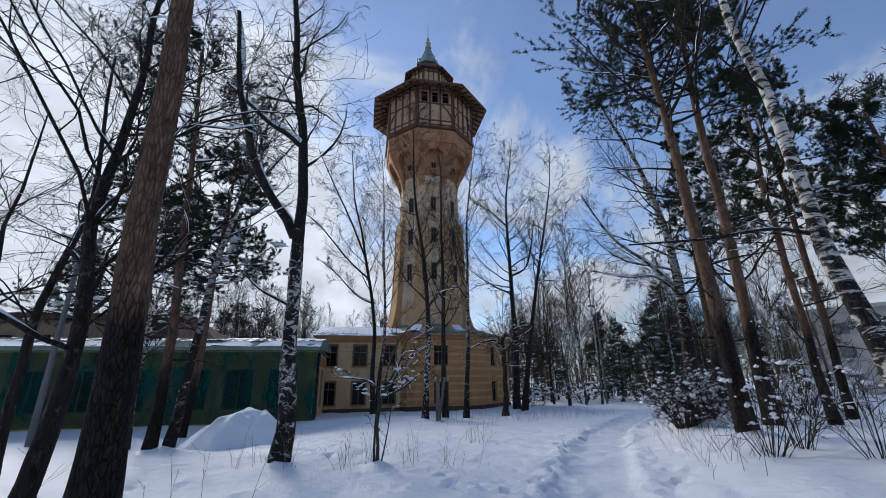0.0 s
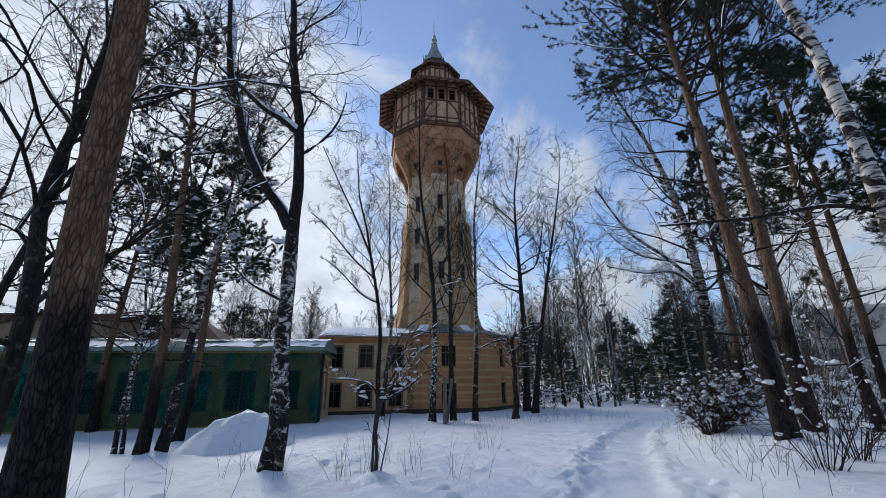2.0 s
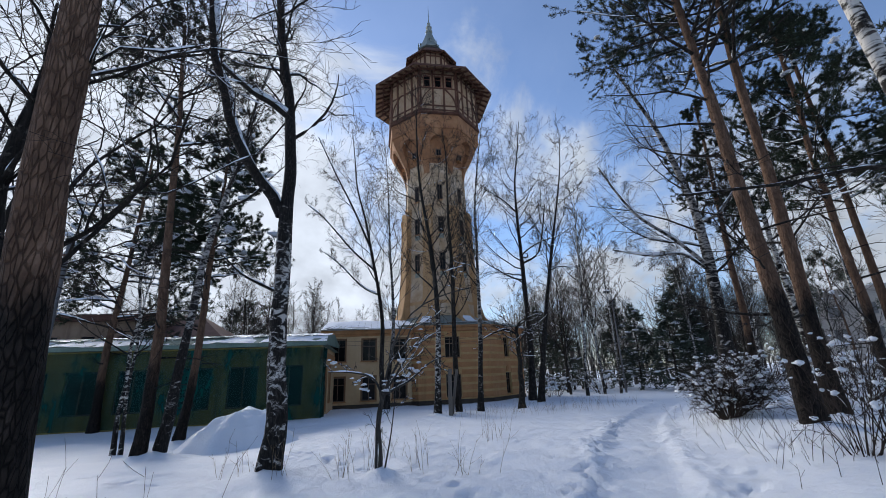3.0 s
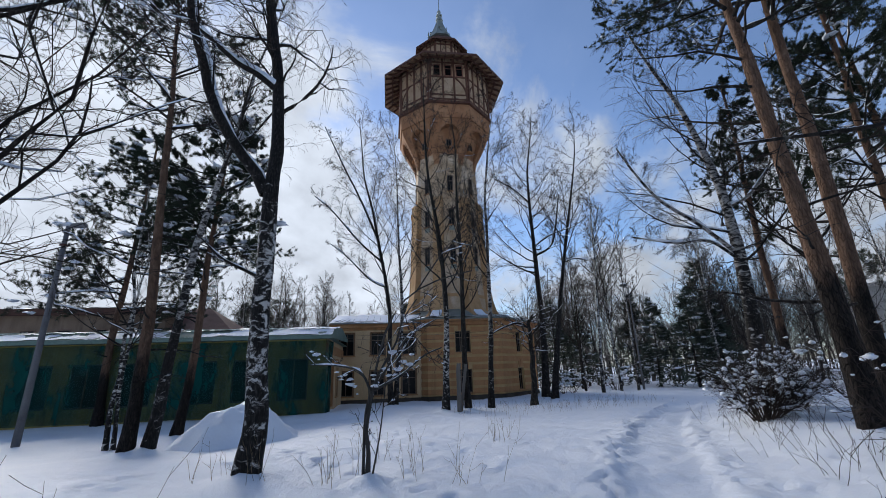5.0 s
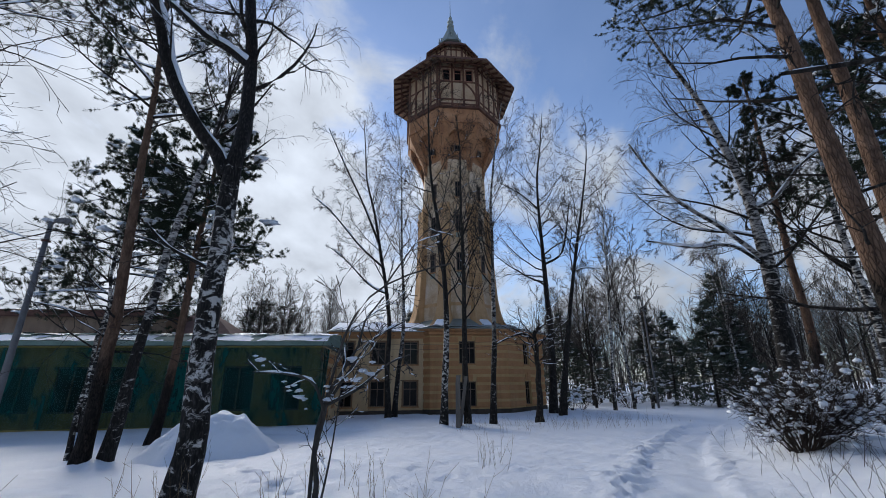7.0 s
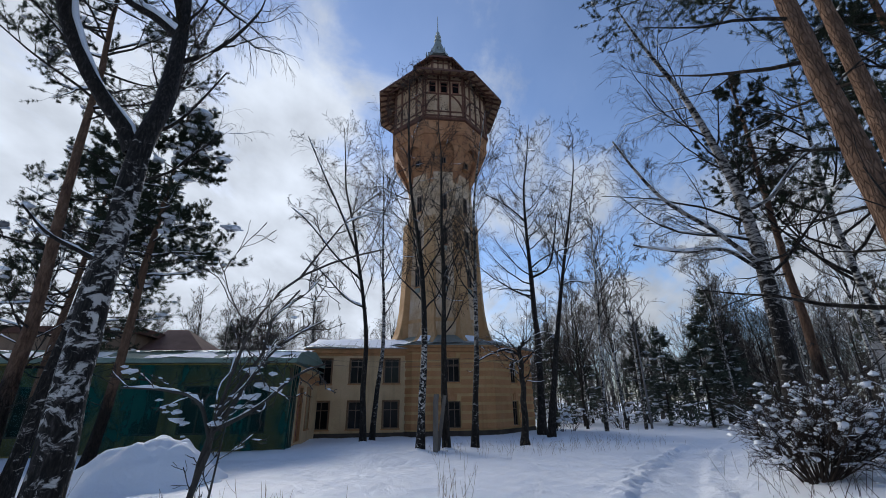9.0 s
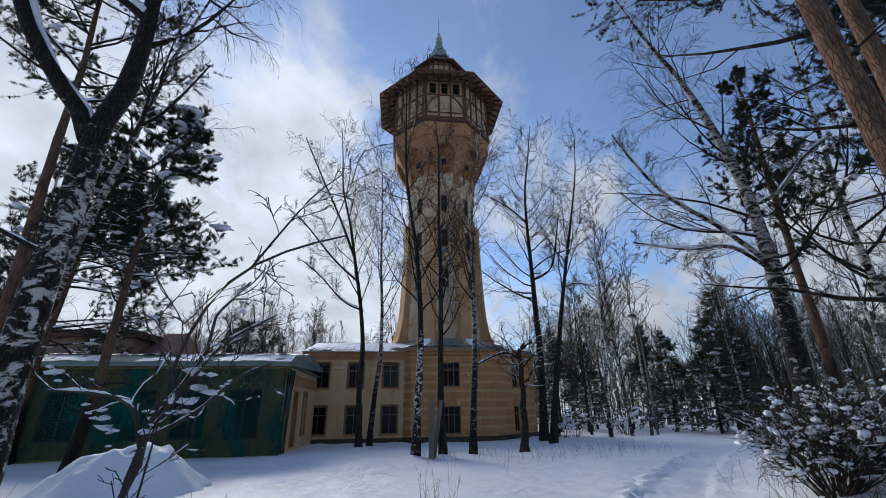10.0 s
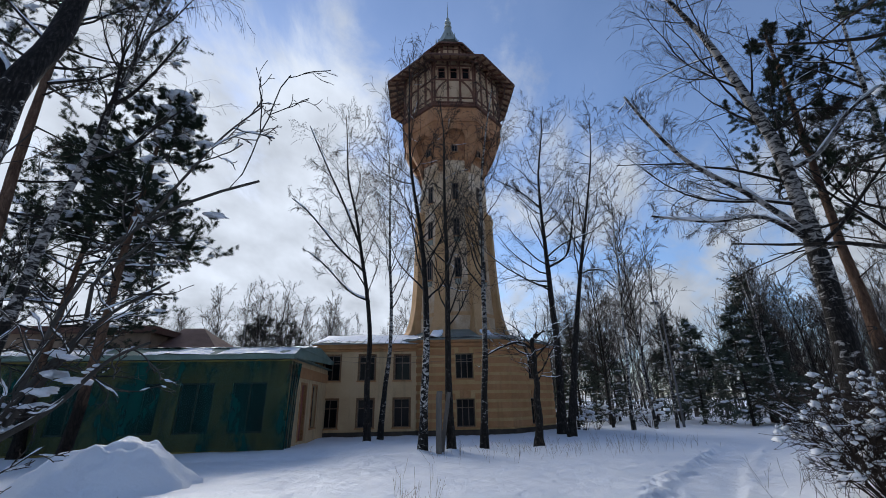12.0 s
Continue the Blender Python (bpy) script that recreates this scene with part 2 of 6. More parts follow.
BARK = rough_bark("dark_bark", (0.007, 0.006, 0.005), (0.032, 0.027, 0.023), (0.11, 0.10, 0.085))
ALDER = surface("grey_bark", (0.03, 0.027, 0.024), (0.06, 0.054, 0.048), (0.11, 0.10, 0.09), 3, 26, 0.9, 0.8, 0.02, stretch=(1, 1, 0.35))
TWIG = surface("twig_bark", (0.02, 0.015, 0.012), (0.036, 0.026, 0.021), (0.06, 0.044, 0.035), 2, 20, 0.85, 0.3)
NEEDLE = needle_mat("pine_needles", (0.011, 0.021, 0.012), (0.034, 0.050, 0.024))
SPRUCE = needle_mat("spruce_needles", (0.034, 0.050, 0.038), (0.09, 0.112, 0.08))
STRAW = surface("dry_stems", (0.12, 0.085, 0.05), (0.2, 0.15, 0.09), (0.3, 0.23, 0.15), 5, 30, 0.9, 0.2)
OCHRE = surface("ochre_plaster", (0.46, 0.26, 0.12), (0.57, 0.345, 0.17), (0.65, 0.42, 0.235), 0.7, 22, 0.88, 0.25, stain=(0.30, 0.19, 0.09))
CREAM = surface("cream_plaster", (0.53, 0.355, 0.19), (0.64, 0.445, 0.25), (0.71, 0.51, 0.305), 0.6, 20, 0.88, 0.25, stain=(0.33, 0.25, 0.14))
COURSE = surface("brown_course", (0.39, 0.185, 0.078), (0.485, 0.24, 0.105), (0.55, 0.29, 0.14), 0.9, 20, 0.9, 0.35, stain=(0.26, 0.15, 0.07))
PEEL = surface("weathered_shaft_plaster", (0.44, 0.27, 0.14), (0.62, 0.455, 0.30), (0.78, 0.65, 0.50), 0.55, 9, 0.9, 0.45, 0.02, stain=(0.40, 0.25, 0.12))
CORBEL = surface("brown_corbel_plaster", (0.27, 0.125, 0.062), (0.37, 0.182, 0.090), (0.48, 0.265, 0.14), 0.8, 14, 0.9, 0.4, 0.02, stain=(0.18, 0.10, 0.06))
TIMBER = surface("red_brown_timber", (0.08, 0.037, 0.025), (0.125, 0.058, 0.038), (0.175, 0.087, 0.055), 1.2, 24, 0.8, 0.4, stretch=(1, 1, 0.3))
INFILL = surface("grey_infill_plaster", (0.32, 0.21, 0.125), (0.43, 0.30, 0.19), (0.52, 0.39, 0.27), 0.9, 14, 0.9, 0.3, stain=(0.24, 0.16, 0.10))
SOFFIT = surface("weathered_soffit_boards", (0.34, 0.21, 0.13), (0.46, 0.30, 0.19), (0.56, 0.39, 0.27), 1.1, 20, 0.85, 0.4)
COPPER = surface("green_roof_metal", (0.17, 0.20, 0.18), (0.23, 0.265, 0.24), (0.30, 0.335, 0.31), 0.7, 16, 0.5, 0.15, metal=0.2)
TIN = surface("grey_roof_metal", (0.22, 0.24, 0.26), (0.30, 0.33, 0.35), (0.38, 0.41, 0.43), 0.7, 16, 0.45, 0.15, metal=0.4)
RUST = surface("rust_brown_roof_metal", (0.07, 0.036, 0.028), (0.11, 0.058, 0.045), (0.15, 0.085, 0.065), 0.7, 16, 0.9, 0.2)
FRAME = surface("brown_window_paint", (0.10, 0.06, 0.038), (0.15, 0.095, 0.06), (0.21, 0.14, 0.095), 2, 30, 0.6, 0.2)
DARKIN = surface("dark_interior", (0.03, 0.027, 0.024), (0.045, 0.04, 0.035), (0.06, 0.053, 0.047), 1, 12, 0.95, 0.2)
PLINTH = surface("dark_plinth", (0.04, 0.032, 0.025), (0.07, 0.056, 0.044), (0.11, 0.09, 0.07), 1, 15, 0.95, 0.5)
REDDOOR = surface("faded_red_door_paint", (0.20, 0.05, 0.035), (0.27, 0.075, 0.05), (0.33, 0.12, 0.08), 1, 18, 0.7, 0.2)
PALEGLASS = surface("grey_far_window_glass", (0.13, 0.14, 0.15), (0.18, 0.19, 0.20), (0.24, 0.25, 0.26), 0.6, 8, 0.3, 0.05)
GREYWOOD = surface("weathered_grey_wood", (0.10, 0.09, 0.08), (0.17, 0.15, 0.13), (0.24, 0.22, 0.19), 2, 25, 0.9, 0.6, stretch=(1, 1, 0.2))
POLE = surface("grey_concrete_post", (0.10, 0.10, 0.105), (0.15, 0.15, 0.155), (0.20, 0.20, 0.205), 1.5, 20, 0.85, 0.2)
PALE = surface("pale_concrete_panels", (0.42, 0.39, 0.36), (0.53, 0.50, 0.465), (0.62, 0.58, 0.55), 0.2, 6, 0.9, 0.2)
DULLTAN = surface("dull_tan_plaster", (0.16, 0.115, 0.085), (0.22, 0.16, 0.115), (0.28, 0.21, 0.155), 0.5, 12, 0.9, 0.3, stain=(0.10, 0.07, 0.05))
BRICKRED = surface("faded_red_brown_sheet", (0.10, 0.055, 0.045), (0.145, 0.082, 0.066), (0.19, 0.115, 0.095), 0.6, 14, 0.9, 0.3)
BAND = surface("tan_band_plaster", (0.46, 0.285, 0.12), (0.55, 0.35, 0.155), (0.62, 0.42, 0.205), 0.8, 20, 0.9, 0.3, stain=(0.34, 0.20, 0.09))
SLATE = surface("grey_green_panel_paint", (0.24, 0.26, 0.22), (0.32, 0.34, 0.29), (0.40, 0.41, 0.35), 1.2, 18, 0.85, 0.2)
REDWOOD = surface("red_brown_window_paint", (0.15, 0.06, 0.038), (0.21, 0.088, 0.055), (0.27, 0.125, 0.08), 1.4, 22, 0.75, 0.2)
FASCIA = surface("green_grey_fascia_paint", (0.10, 0.17, 0.14), (0.16, 0.24, 0.20), (0.24, 0.32, 0.28), 0.8, 14, 0.7, 0.2)
NET = net_mat()
# opaque panes: the dark of the unlit rooms is put into their colour
DARKGLASS = surface("opaque_dark_glass", (0.004, 0.0045, 0.005), (0.008, 0.0085, 0.0095), (0.02, 0.021, 0.023), 1.1, 10, 0.1, 0.02)
DARKGLASS.node_tree.nodes["Principled BSDF"].inputs["Specular IOR Level"].default_value = 0.12
# paler than twig_bark: the haze over the wood is put into this colour
HAZETWIG = surface("haze_paled_far_twigs", (0.055, 0.047, 0.043), (0.095, 0.083, 0.076), (0.14, 0.125, 0.115), 0.4, 6, 0.9, 0.1)
CASING = surface("brown_window_casing", (0.17, 0.09, 0.045), (0.23, 0.125, 0.06), (0.29, 0.17, 0.085), 2, 25, 0.8, 0.2)

STAINED = surface("stained_ochre_plaster", (0.24, 0.20, 0.06), (0.38, 0.31, 0.10), (0.48, 0.40, 0.15), 0.5, 14, 0.9, 0.3, stain=(0.12, 0.10, 0.06))
GREYBIRCH = birch_mat("grey_birch_bark", (0.41, 0.39, 0.365), 0.42, -0.05, (3.2, 3.2, 7.0))


# ---- builders ----
class Shape:
    """Collects the corners and faces of one mesh."""

    def __init__(self):
        self.v, self.f = [], []

    def add(self, verts, faces):
        k = len(self.v)
        self.v += [tuple(p) for p in verts]
        self.f += [tuple(i + k for i in f) for f in faces]
        return self

    def box(self, x0, x1, y0, y1, z0, z1, m=None):
        c = [Vector((x, y, z)) for z in (z0, z1) for x, y in ((x0, y0), (x1, y0), (x1, y1), (x0, y1))]
        if m is not None:
            c = [m @ p for p in c]
        return self.add(c, [(3, 2, 1, 0), (4, 5, 6, 7), (0, 1, 5, 4), (1, 2, 6, 5), (2, 3, 7, 6), (3, 0, 4, 7)])

    def beam(self, a, b, w, h, up=(0, 0, 1)):
        """A squared timber from a to b."""
        a, b = Vector(a), Vector(b)
        d = (b - a).normalized()
        s = d.cross(Vector(up))
        s = s.normalized() if s.length > 1e-4 else Vector((1, 0, 0))
        u = s.cross(d)
        c = [p + s * (i * w / 2) + u * (j * h / 2) for p in (a, b) for i, j in ((-1, -1), (1, -1), (1, 1), (-1, 1))]
        return self.add(c, [(3, 2, 1, 0), (4, 5, 6, 7), (0, 1, 5, 4), (1, 2, 6, 5), (2, 3, 7, 6), (3, 0, 4, 7)])

    def loft(self, rings, cap0=True, cap1=True):
        n, v, f = len(rings[0]), [p for r in rings for p in r], []
        for k in range(len(rings) - 1):
            for i in range(n):
                j = (i + 1) % n
                f.append((k * n + i, k * n + j, (k + 1) * n + j, (k + 1) * n + i))
        if cap0:
            f.append(tuple(range(n))[::-1])
        if cap1:
            f.append(tuple(range((len(rings) - 1) * n, len(rings) * n)))
        return self.add(v, f)

    def ring(self, x0, x1, z0, z1, t, y0, y1, m=None):
        """A rectangular frame, t wide, in one piece; t may differ for the bottom bar."""
        o, i = ((x0, z0), (x1, z0), (x1, z1), (x0, z1)), ((x0 + t, z0 + t), (x1 - t, z0 + t), (x1 - t, z1 - t), (x0 + t, z1 - t))
        c = [Vector((x, y, z)) for y in (y0, y1) for r in (o, i) for x, z in r]
        if m is not None:
            c = [m @ p for p in c]
        f = []
        for k in range(4):
            j = (k + 1) % 4
            f += [(k, j, 4 + j, 4 + k), (8 + k, 12 + k, 12 + j, 8 + j), (k, 8 + k, 8 + j, j), (4 + k, 4 + j, 12 + j, 12 + k)]
        return self.add(c, f)

    def tube(self, pts, radii, sides=8):
        rings = []
        for i, p in enumerate(pts):
            d = (Vector(pts[min(i + 1, len(pts) - 1)]) - Vector(pts[max(i - 1, 0)])).normalized()
            s = d.cross(Vector((0.3, 1, 0.1))).normalized()
            u = s.cross(d)
            rings.append([Vector(p) + (s * math.cos(q) + u * math.sin(q)) * radii[i] for q in (2 * math.pi * k / sides for k in range(sides))])
        return self.loft(rings)


def mesh_of(name, v, f, material, smooth=False):
    me = bpy.data.meshes.new(name)
    me.from_pydata(v, [], f)
    me.materials.append(material)
    if smooth:
        me.polygons.foreach_set("use_smooth", [True] * len(me.polygons))
    me.update()
    return me


def part(name, shape, material, parent=None, label="", smooth=False, m=None):
    ob = new(name, mesh_of(name, shape.v, shape.f, material, smooth))
    if parent is not None:
        ob.parent = parent
    if m is not None:
        ob.matrix_basis = m
    if label:
        ob["label"] = label
    return ob


def thing(name, m, label, category, group="", kind=""):
    ob = new(name)
    ob.matrix_basis = m
    ob.empty_display_size = 0.3
    return tagged(ob, label, category, group, kind)


def octa(apothem, z, turn=0.0):
    r = apothem / math.cos(math.pi / 8)
    return [Vector((r * math.cos(a), r * math.sin(a), z)) for a in (math.pi / 8 + turn + k * math.pi / 4 for k in range(8))]


def wall_panel(shape, u0, u1, z0, z1, y0, y1, openings, m=None):
    """A wall in one piece with openings through it."""
    us = sorted({u0, u1, *[o[0] for o in openings], *[o[1] for o in openings]})
    zs = sorted({z0, z1, *[o[2] for o in openings], *[o[3] for o in openings]})
    nu, nz = len(us), len(zs)
    c = [Vector((u, y, z)) for y in (y0, y1) for z in zs for u in us]
    if m is not None:
        c = [m @ p for p in c]
    back = nu * nz

    def solid(i, k):
        if not (0 <= i < nu - 1 and 0 <= k < nz - 1):
            return False
        cu, cz = (us[i] + us[i + 1]) / 2, (zs[k] + zs[k + 1]) / 2
        return not any(o[0] < cu < o[1] and o[2] < cz < o[3] for o in openings)

    f = []
    for k in range(nz - 1):
        for i in range(nu - 1):
            if not solid(i, k):
                continue
            a, b, d, e = k * nu + i, k * nu + i + 1, (k + 1) * nu + i + 1, (k + 1) * nu + i
            f += [(a, b, d, e), (e + back, d + back, b + back, a + back)]
            for p, q, near in ((b, a, (i, k - 1)), (d, b, (i + 1, k)), (e, d, (i, k + 1)), (a, e, (i - 1, k))):
                if not solid(*near):
                    f.append((p, q, q + back, p + back))
    return shape.add(c, f)


def window(parent, u0, u1, z0, z1, y, m=None, panes=2, transom=0.68, surround=None, sill=None, depth=0.16):
    """A casement window set into an opening whose outer face lies at y and whose inside is at greater y."""
    t, yi = 0.07, y + depth
    fr = Shape().ring(u0, u1, z0, z1, t, yi, yi + 0.07, m)
    w = part("window", fr, FRAME, parent, "dark painted casement window")
    zt = z0 + (z1 - z0) * transom
    bars = Shape().box(u0 + t, u1 - t, yi + 0.005, yi + 0.06, zt - 0.03, zt + 0.03, m)
    part("transom", bars, FRAME, w)
    for k in range(1, panes):
        c = u0 + (u1 - u0) * k / panes
        part("mullion", Shape().box(c - 0.03, c + 0.03, yi + 0.008, yi + 0.055, z0 + t, zt - 0.03, m), FRAME, w)
        part("mullion", Shape().box(c - 0.025, c + 0.025, yi + 0.008, yi + 0.055, zt + 0.03, z1 - t, m), FRAME, w)
    for k in range(panes):
        a, b = u0 + t + (u1 - u0 - 2 * t) * k / panes, u0 + t + (u1 - u0 - 2 * t) * (k + 1) / panes
        part("pane", Shape().box(a, b, yi + 0.03, yi + 0.038, z0 + t, zt, m), DARKGLASS, w)
        part("pane", Shape().box(a, b, yi + 0.03, yi + 0.038, zt, z1 - t, m), DARKGLASS, w)
    if surround:
        o = 0.09
        s = Shape().ring(u0 - o, u1 + o, z0 - o, z1 + o, o, y - 0.035, y + 0.05, m)
        part("surround", s, surround, w)
    if sill:
        part("sill", Shape().box(u0 - 0.14, u1 + 0.14, y - 0.09, y + 0.12, z0 - 0.09, z0, m), sill, w)
    return w


# ---- ground ----
def ss(a, b, v):
    u = np.clip((v - a) / (b - a), 0, 1)
    return u * u * (3 - 2 * u)


def path_x(y):
    return -0.4 + 0.376 * y + 0.0090 * np.clip(y - 11, 0, 22) ** 2


def ground_z(x, y):
    z = 0.05 - 0.36 * ss(9, 26, y) - 0.16 * ss(25, 37, y)
    z = z - 0.30 * ss(9.5, 15, y) * (1 - ss(19, 27, y)) * ss(3.5, 8.0, -x)
    return z + 0.45 * ss(0.9, 3.0, x - path_x(y)) * (1 - ss(18, 30, y)) * ss(-3, 4, y)


RNG = np.random.default_rng(7)
LATTICE = RNG.random((257, 257))


def value_noise(x, y):
    xi, yi = np.floor(x).astype(int), np.floor(y).astype(int)
    fx, fy = x - xi, y - yi
    fx, fy = fx * fx * (3 - 2 * fx), fy * fy * (3 - 2 * fy)
    a, b = LATTICE[xi % 257, yi % 257], LATTICE[(xi + 1) % 257, yi % 257]
    c, d = LATTICE[xi % 257, (yi + 1) % 257], LATTICE[(xi + 1) % 257, (yi + 1) % 257]
    return (a * (1 - fx) + b * fx) * (1 - fy) + (c * (1 - fx) + d * fx) * fy - 0.5


def spread(lo, hi, step, far, n):
    tail = np.geomspace(step * 2, far, n)
    return np.concatenate([lo - tail[::-1], np.arange(lo, hi, step), hi + tail])


def grid_faces(nx, ny):
    i = np.arange(nx * ny).reshape(nx, ny)
    return np.stack([i[:-1, :-1], i[1:, :-1], i[1:, 1:], i[:-1, 1:]], -1).reshape(-1, 4)


def quick_mesh(name, verts, quads, material, smooth=True):
    """A mesh from arrays of corners and of faces that all have the same count of corners."""
    k = quads.shape[1]
    me = bpy.data.meshes.new(name)
    me.vertices.add(len(verts)); me.loops.add(quads.size); me.polygons.add(len(quads))
    me.vertices.foreach_set("co", np.ascontiguousarray(verts, np.float32).ravel())
    me.loops.foreach_set("vertex_index", np.ascontiguousarray(quads, np.int32).ravel())
    me.polygons.foreach_set("loop_start", np.arange(0, quads.size, k, dtype=np.int32))
    me.polygons.foreach_set("loop_total", np.full(len(quads), k, np.int32))
    me.polygons.foreach_set("use_smooth", np.full(len(quads), smooth))
    me.materials.append(material)
    me.update(calc_edges=True)
    me.validate()
    return me


def build_ground():
    xs, ys = spread(-7.0, 11.0, 0.095, 2500, 60), spread(-2.0, 24.0, 0.105, 2500, 70)
    X, Y = np.meshgrid(xs, ys, indexing="ij")
    Z = ground_z(X, Y)
    near = np.exp(-((np.maximum(np.abs(X) - 40, 0) / 40) ** 2 + (np.maximum(np.abs(Y - 15) - 40, 0) / 40) ** 2))
    Z = Z + near * (0.13 * value_noise(X * 0.35 + 9, Y * 0.35) + 0.08 * value_noise(X * 1.1, Y * 1.1 + 40) + 0.045 * value_noise(X * 3.1, Y * 3.1) + 0.03 * value_noise(X * 6.3 + 5, Y * 6.3))
    # snow banked up round the stems of the near trees
    for tx, ty, rr in ((-3.68, 9.97, 0.5), (-9.25, 14.1, 0.5), (-8.85, 14.35, 0.45), (-11.15, 18.8, 0.5), (-3.78, 5.02, 0.5), (6.62, 9.87, 0.5), (8.1, 11.08, 0.5), (6.05, 5.65, 0.45), (-1.43, 9.4, 0.3), (-1.16, 25.1, 0.5), (0.01, 25.5, 0.5), (-4.77, 29.07, 0.5)):
        Z = Z + 0.16 * np.exp(-((X - tx) ** 2 + (Y - ty) ** 2) / rr ** 2)
    d = X - path_x(Y)
    inside = (Y > -6) & (Y < 60)
    trench = np.exp(-(d / 0.72) ** 8)
    Z = Z - inside * (0.085 * trench - 0.03 * np.exp(-((np.abs(d) - 0.95) / 0.2) ** 2))
    # a worn strip in front of the houses
    Z = Z - 0.07 * np.exp(-((Y - 23.6 - 0.19 * (X + 8)) / 0.5) ** 2) * ss(-26, -16, X) * (1 - ss(-3.5, -1.5, X))
    # footprints beside the path and straying over the bank
    prints = []
    s = -2.0
    while s < 30:
        s += 0.17 + 0.1 * RNG.random()
        prints.append((path_x(s) - 0.86 + 0.16 * RNG.normal(), s, 0.06 + 0.04 * RNG.random()))
        if RNG.random() < 0.35:
            prints.append((path_x(s) + 1.0 + 0.2 * RNG.normal(), s, 0.03 + 0.035 * RNG.random()))
        if RNG.random() < 0.45:
            prints.append((path_x(s) + 1.5 + 0.5 * RNG.normal(), s, 0.03 + 0.035 * RNG.random()))
    for s in np.arange(0, 1, 0.028):
        prints.append((-6.5 + 8.5 * s + 0.15 * RNG.normal(), 15.5 - 9.5 * s + 0.15 * RNG.normal(), 0.06))
    for _ in range(170):
        prints.append((RNG.uniform(-6.5, 4), RNG.uniform(4, 22), 0.02 + 0.025 * RNG.random()))
    for px, py, depth in prints:
        i0, i1 = np.searchsorted(xs, (px - 0.5, px + 0.5))
        j0, j1 = np.searchsorted(ys, (py - 0.5, py + 0.5))
        ex, ey = X[i0:i1, j0:j1] - px, Y[i0:i1, j0:j1] - py
        r = np.sqrt((ex / 0.11) ** 2 + (ey / 0.17) ** 2)
        Z[i0:i1, j0:j1] += depth * (-np.exp(-r ** 4) + 0.35 * np.exp(-((r - 1.35) / 0.3) ** 2))
    me = quick_mesh("ground", np.stack([X, Y, Z], -1).reshape(-1, 3), grid_faces(len(xs), len(ys)), SNOW)
    return tagged(new("ground", me), "white trodden snow with a narrow footpath and footprints", "snow ground", kind="structure")


build_ground()

# ---- the water tower ----
TURN_Z = 11.0
SITE = pose(-1.6, 44.3, 0, 0, 0, TURN_Z)


def facet(k):
    """The pose of face k of an octagon: x along the face, y inwards, from the axis."""
    return pose(0, 0, 0, 0, 0, 45 * k)


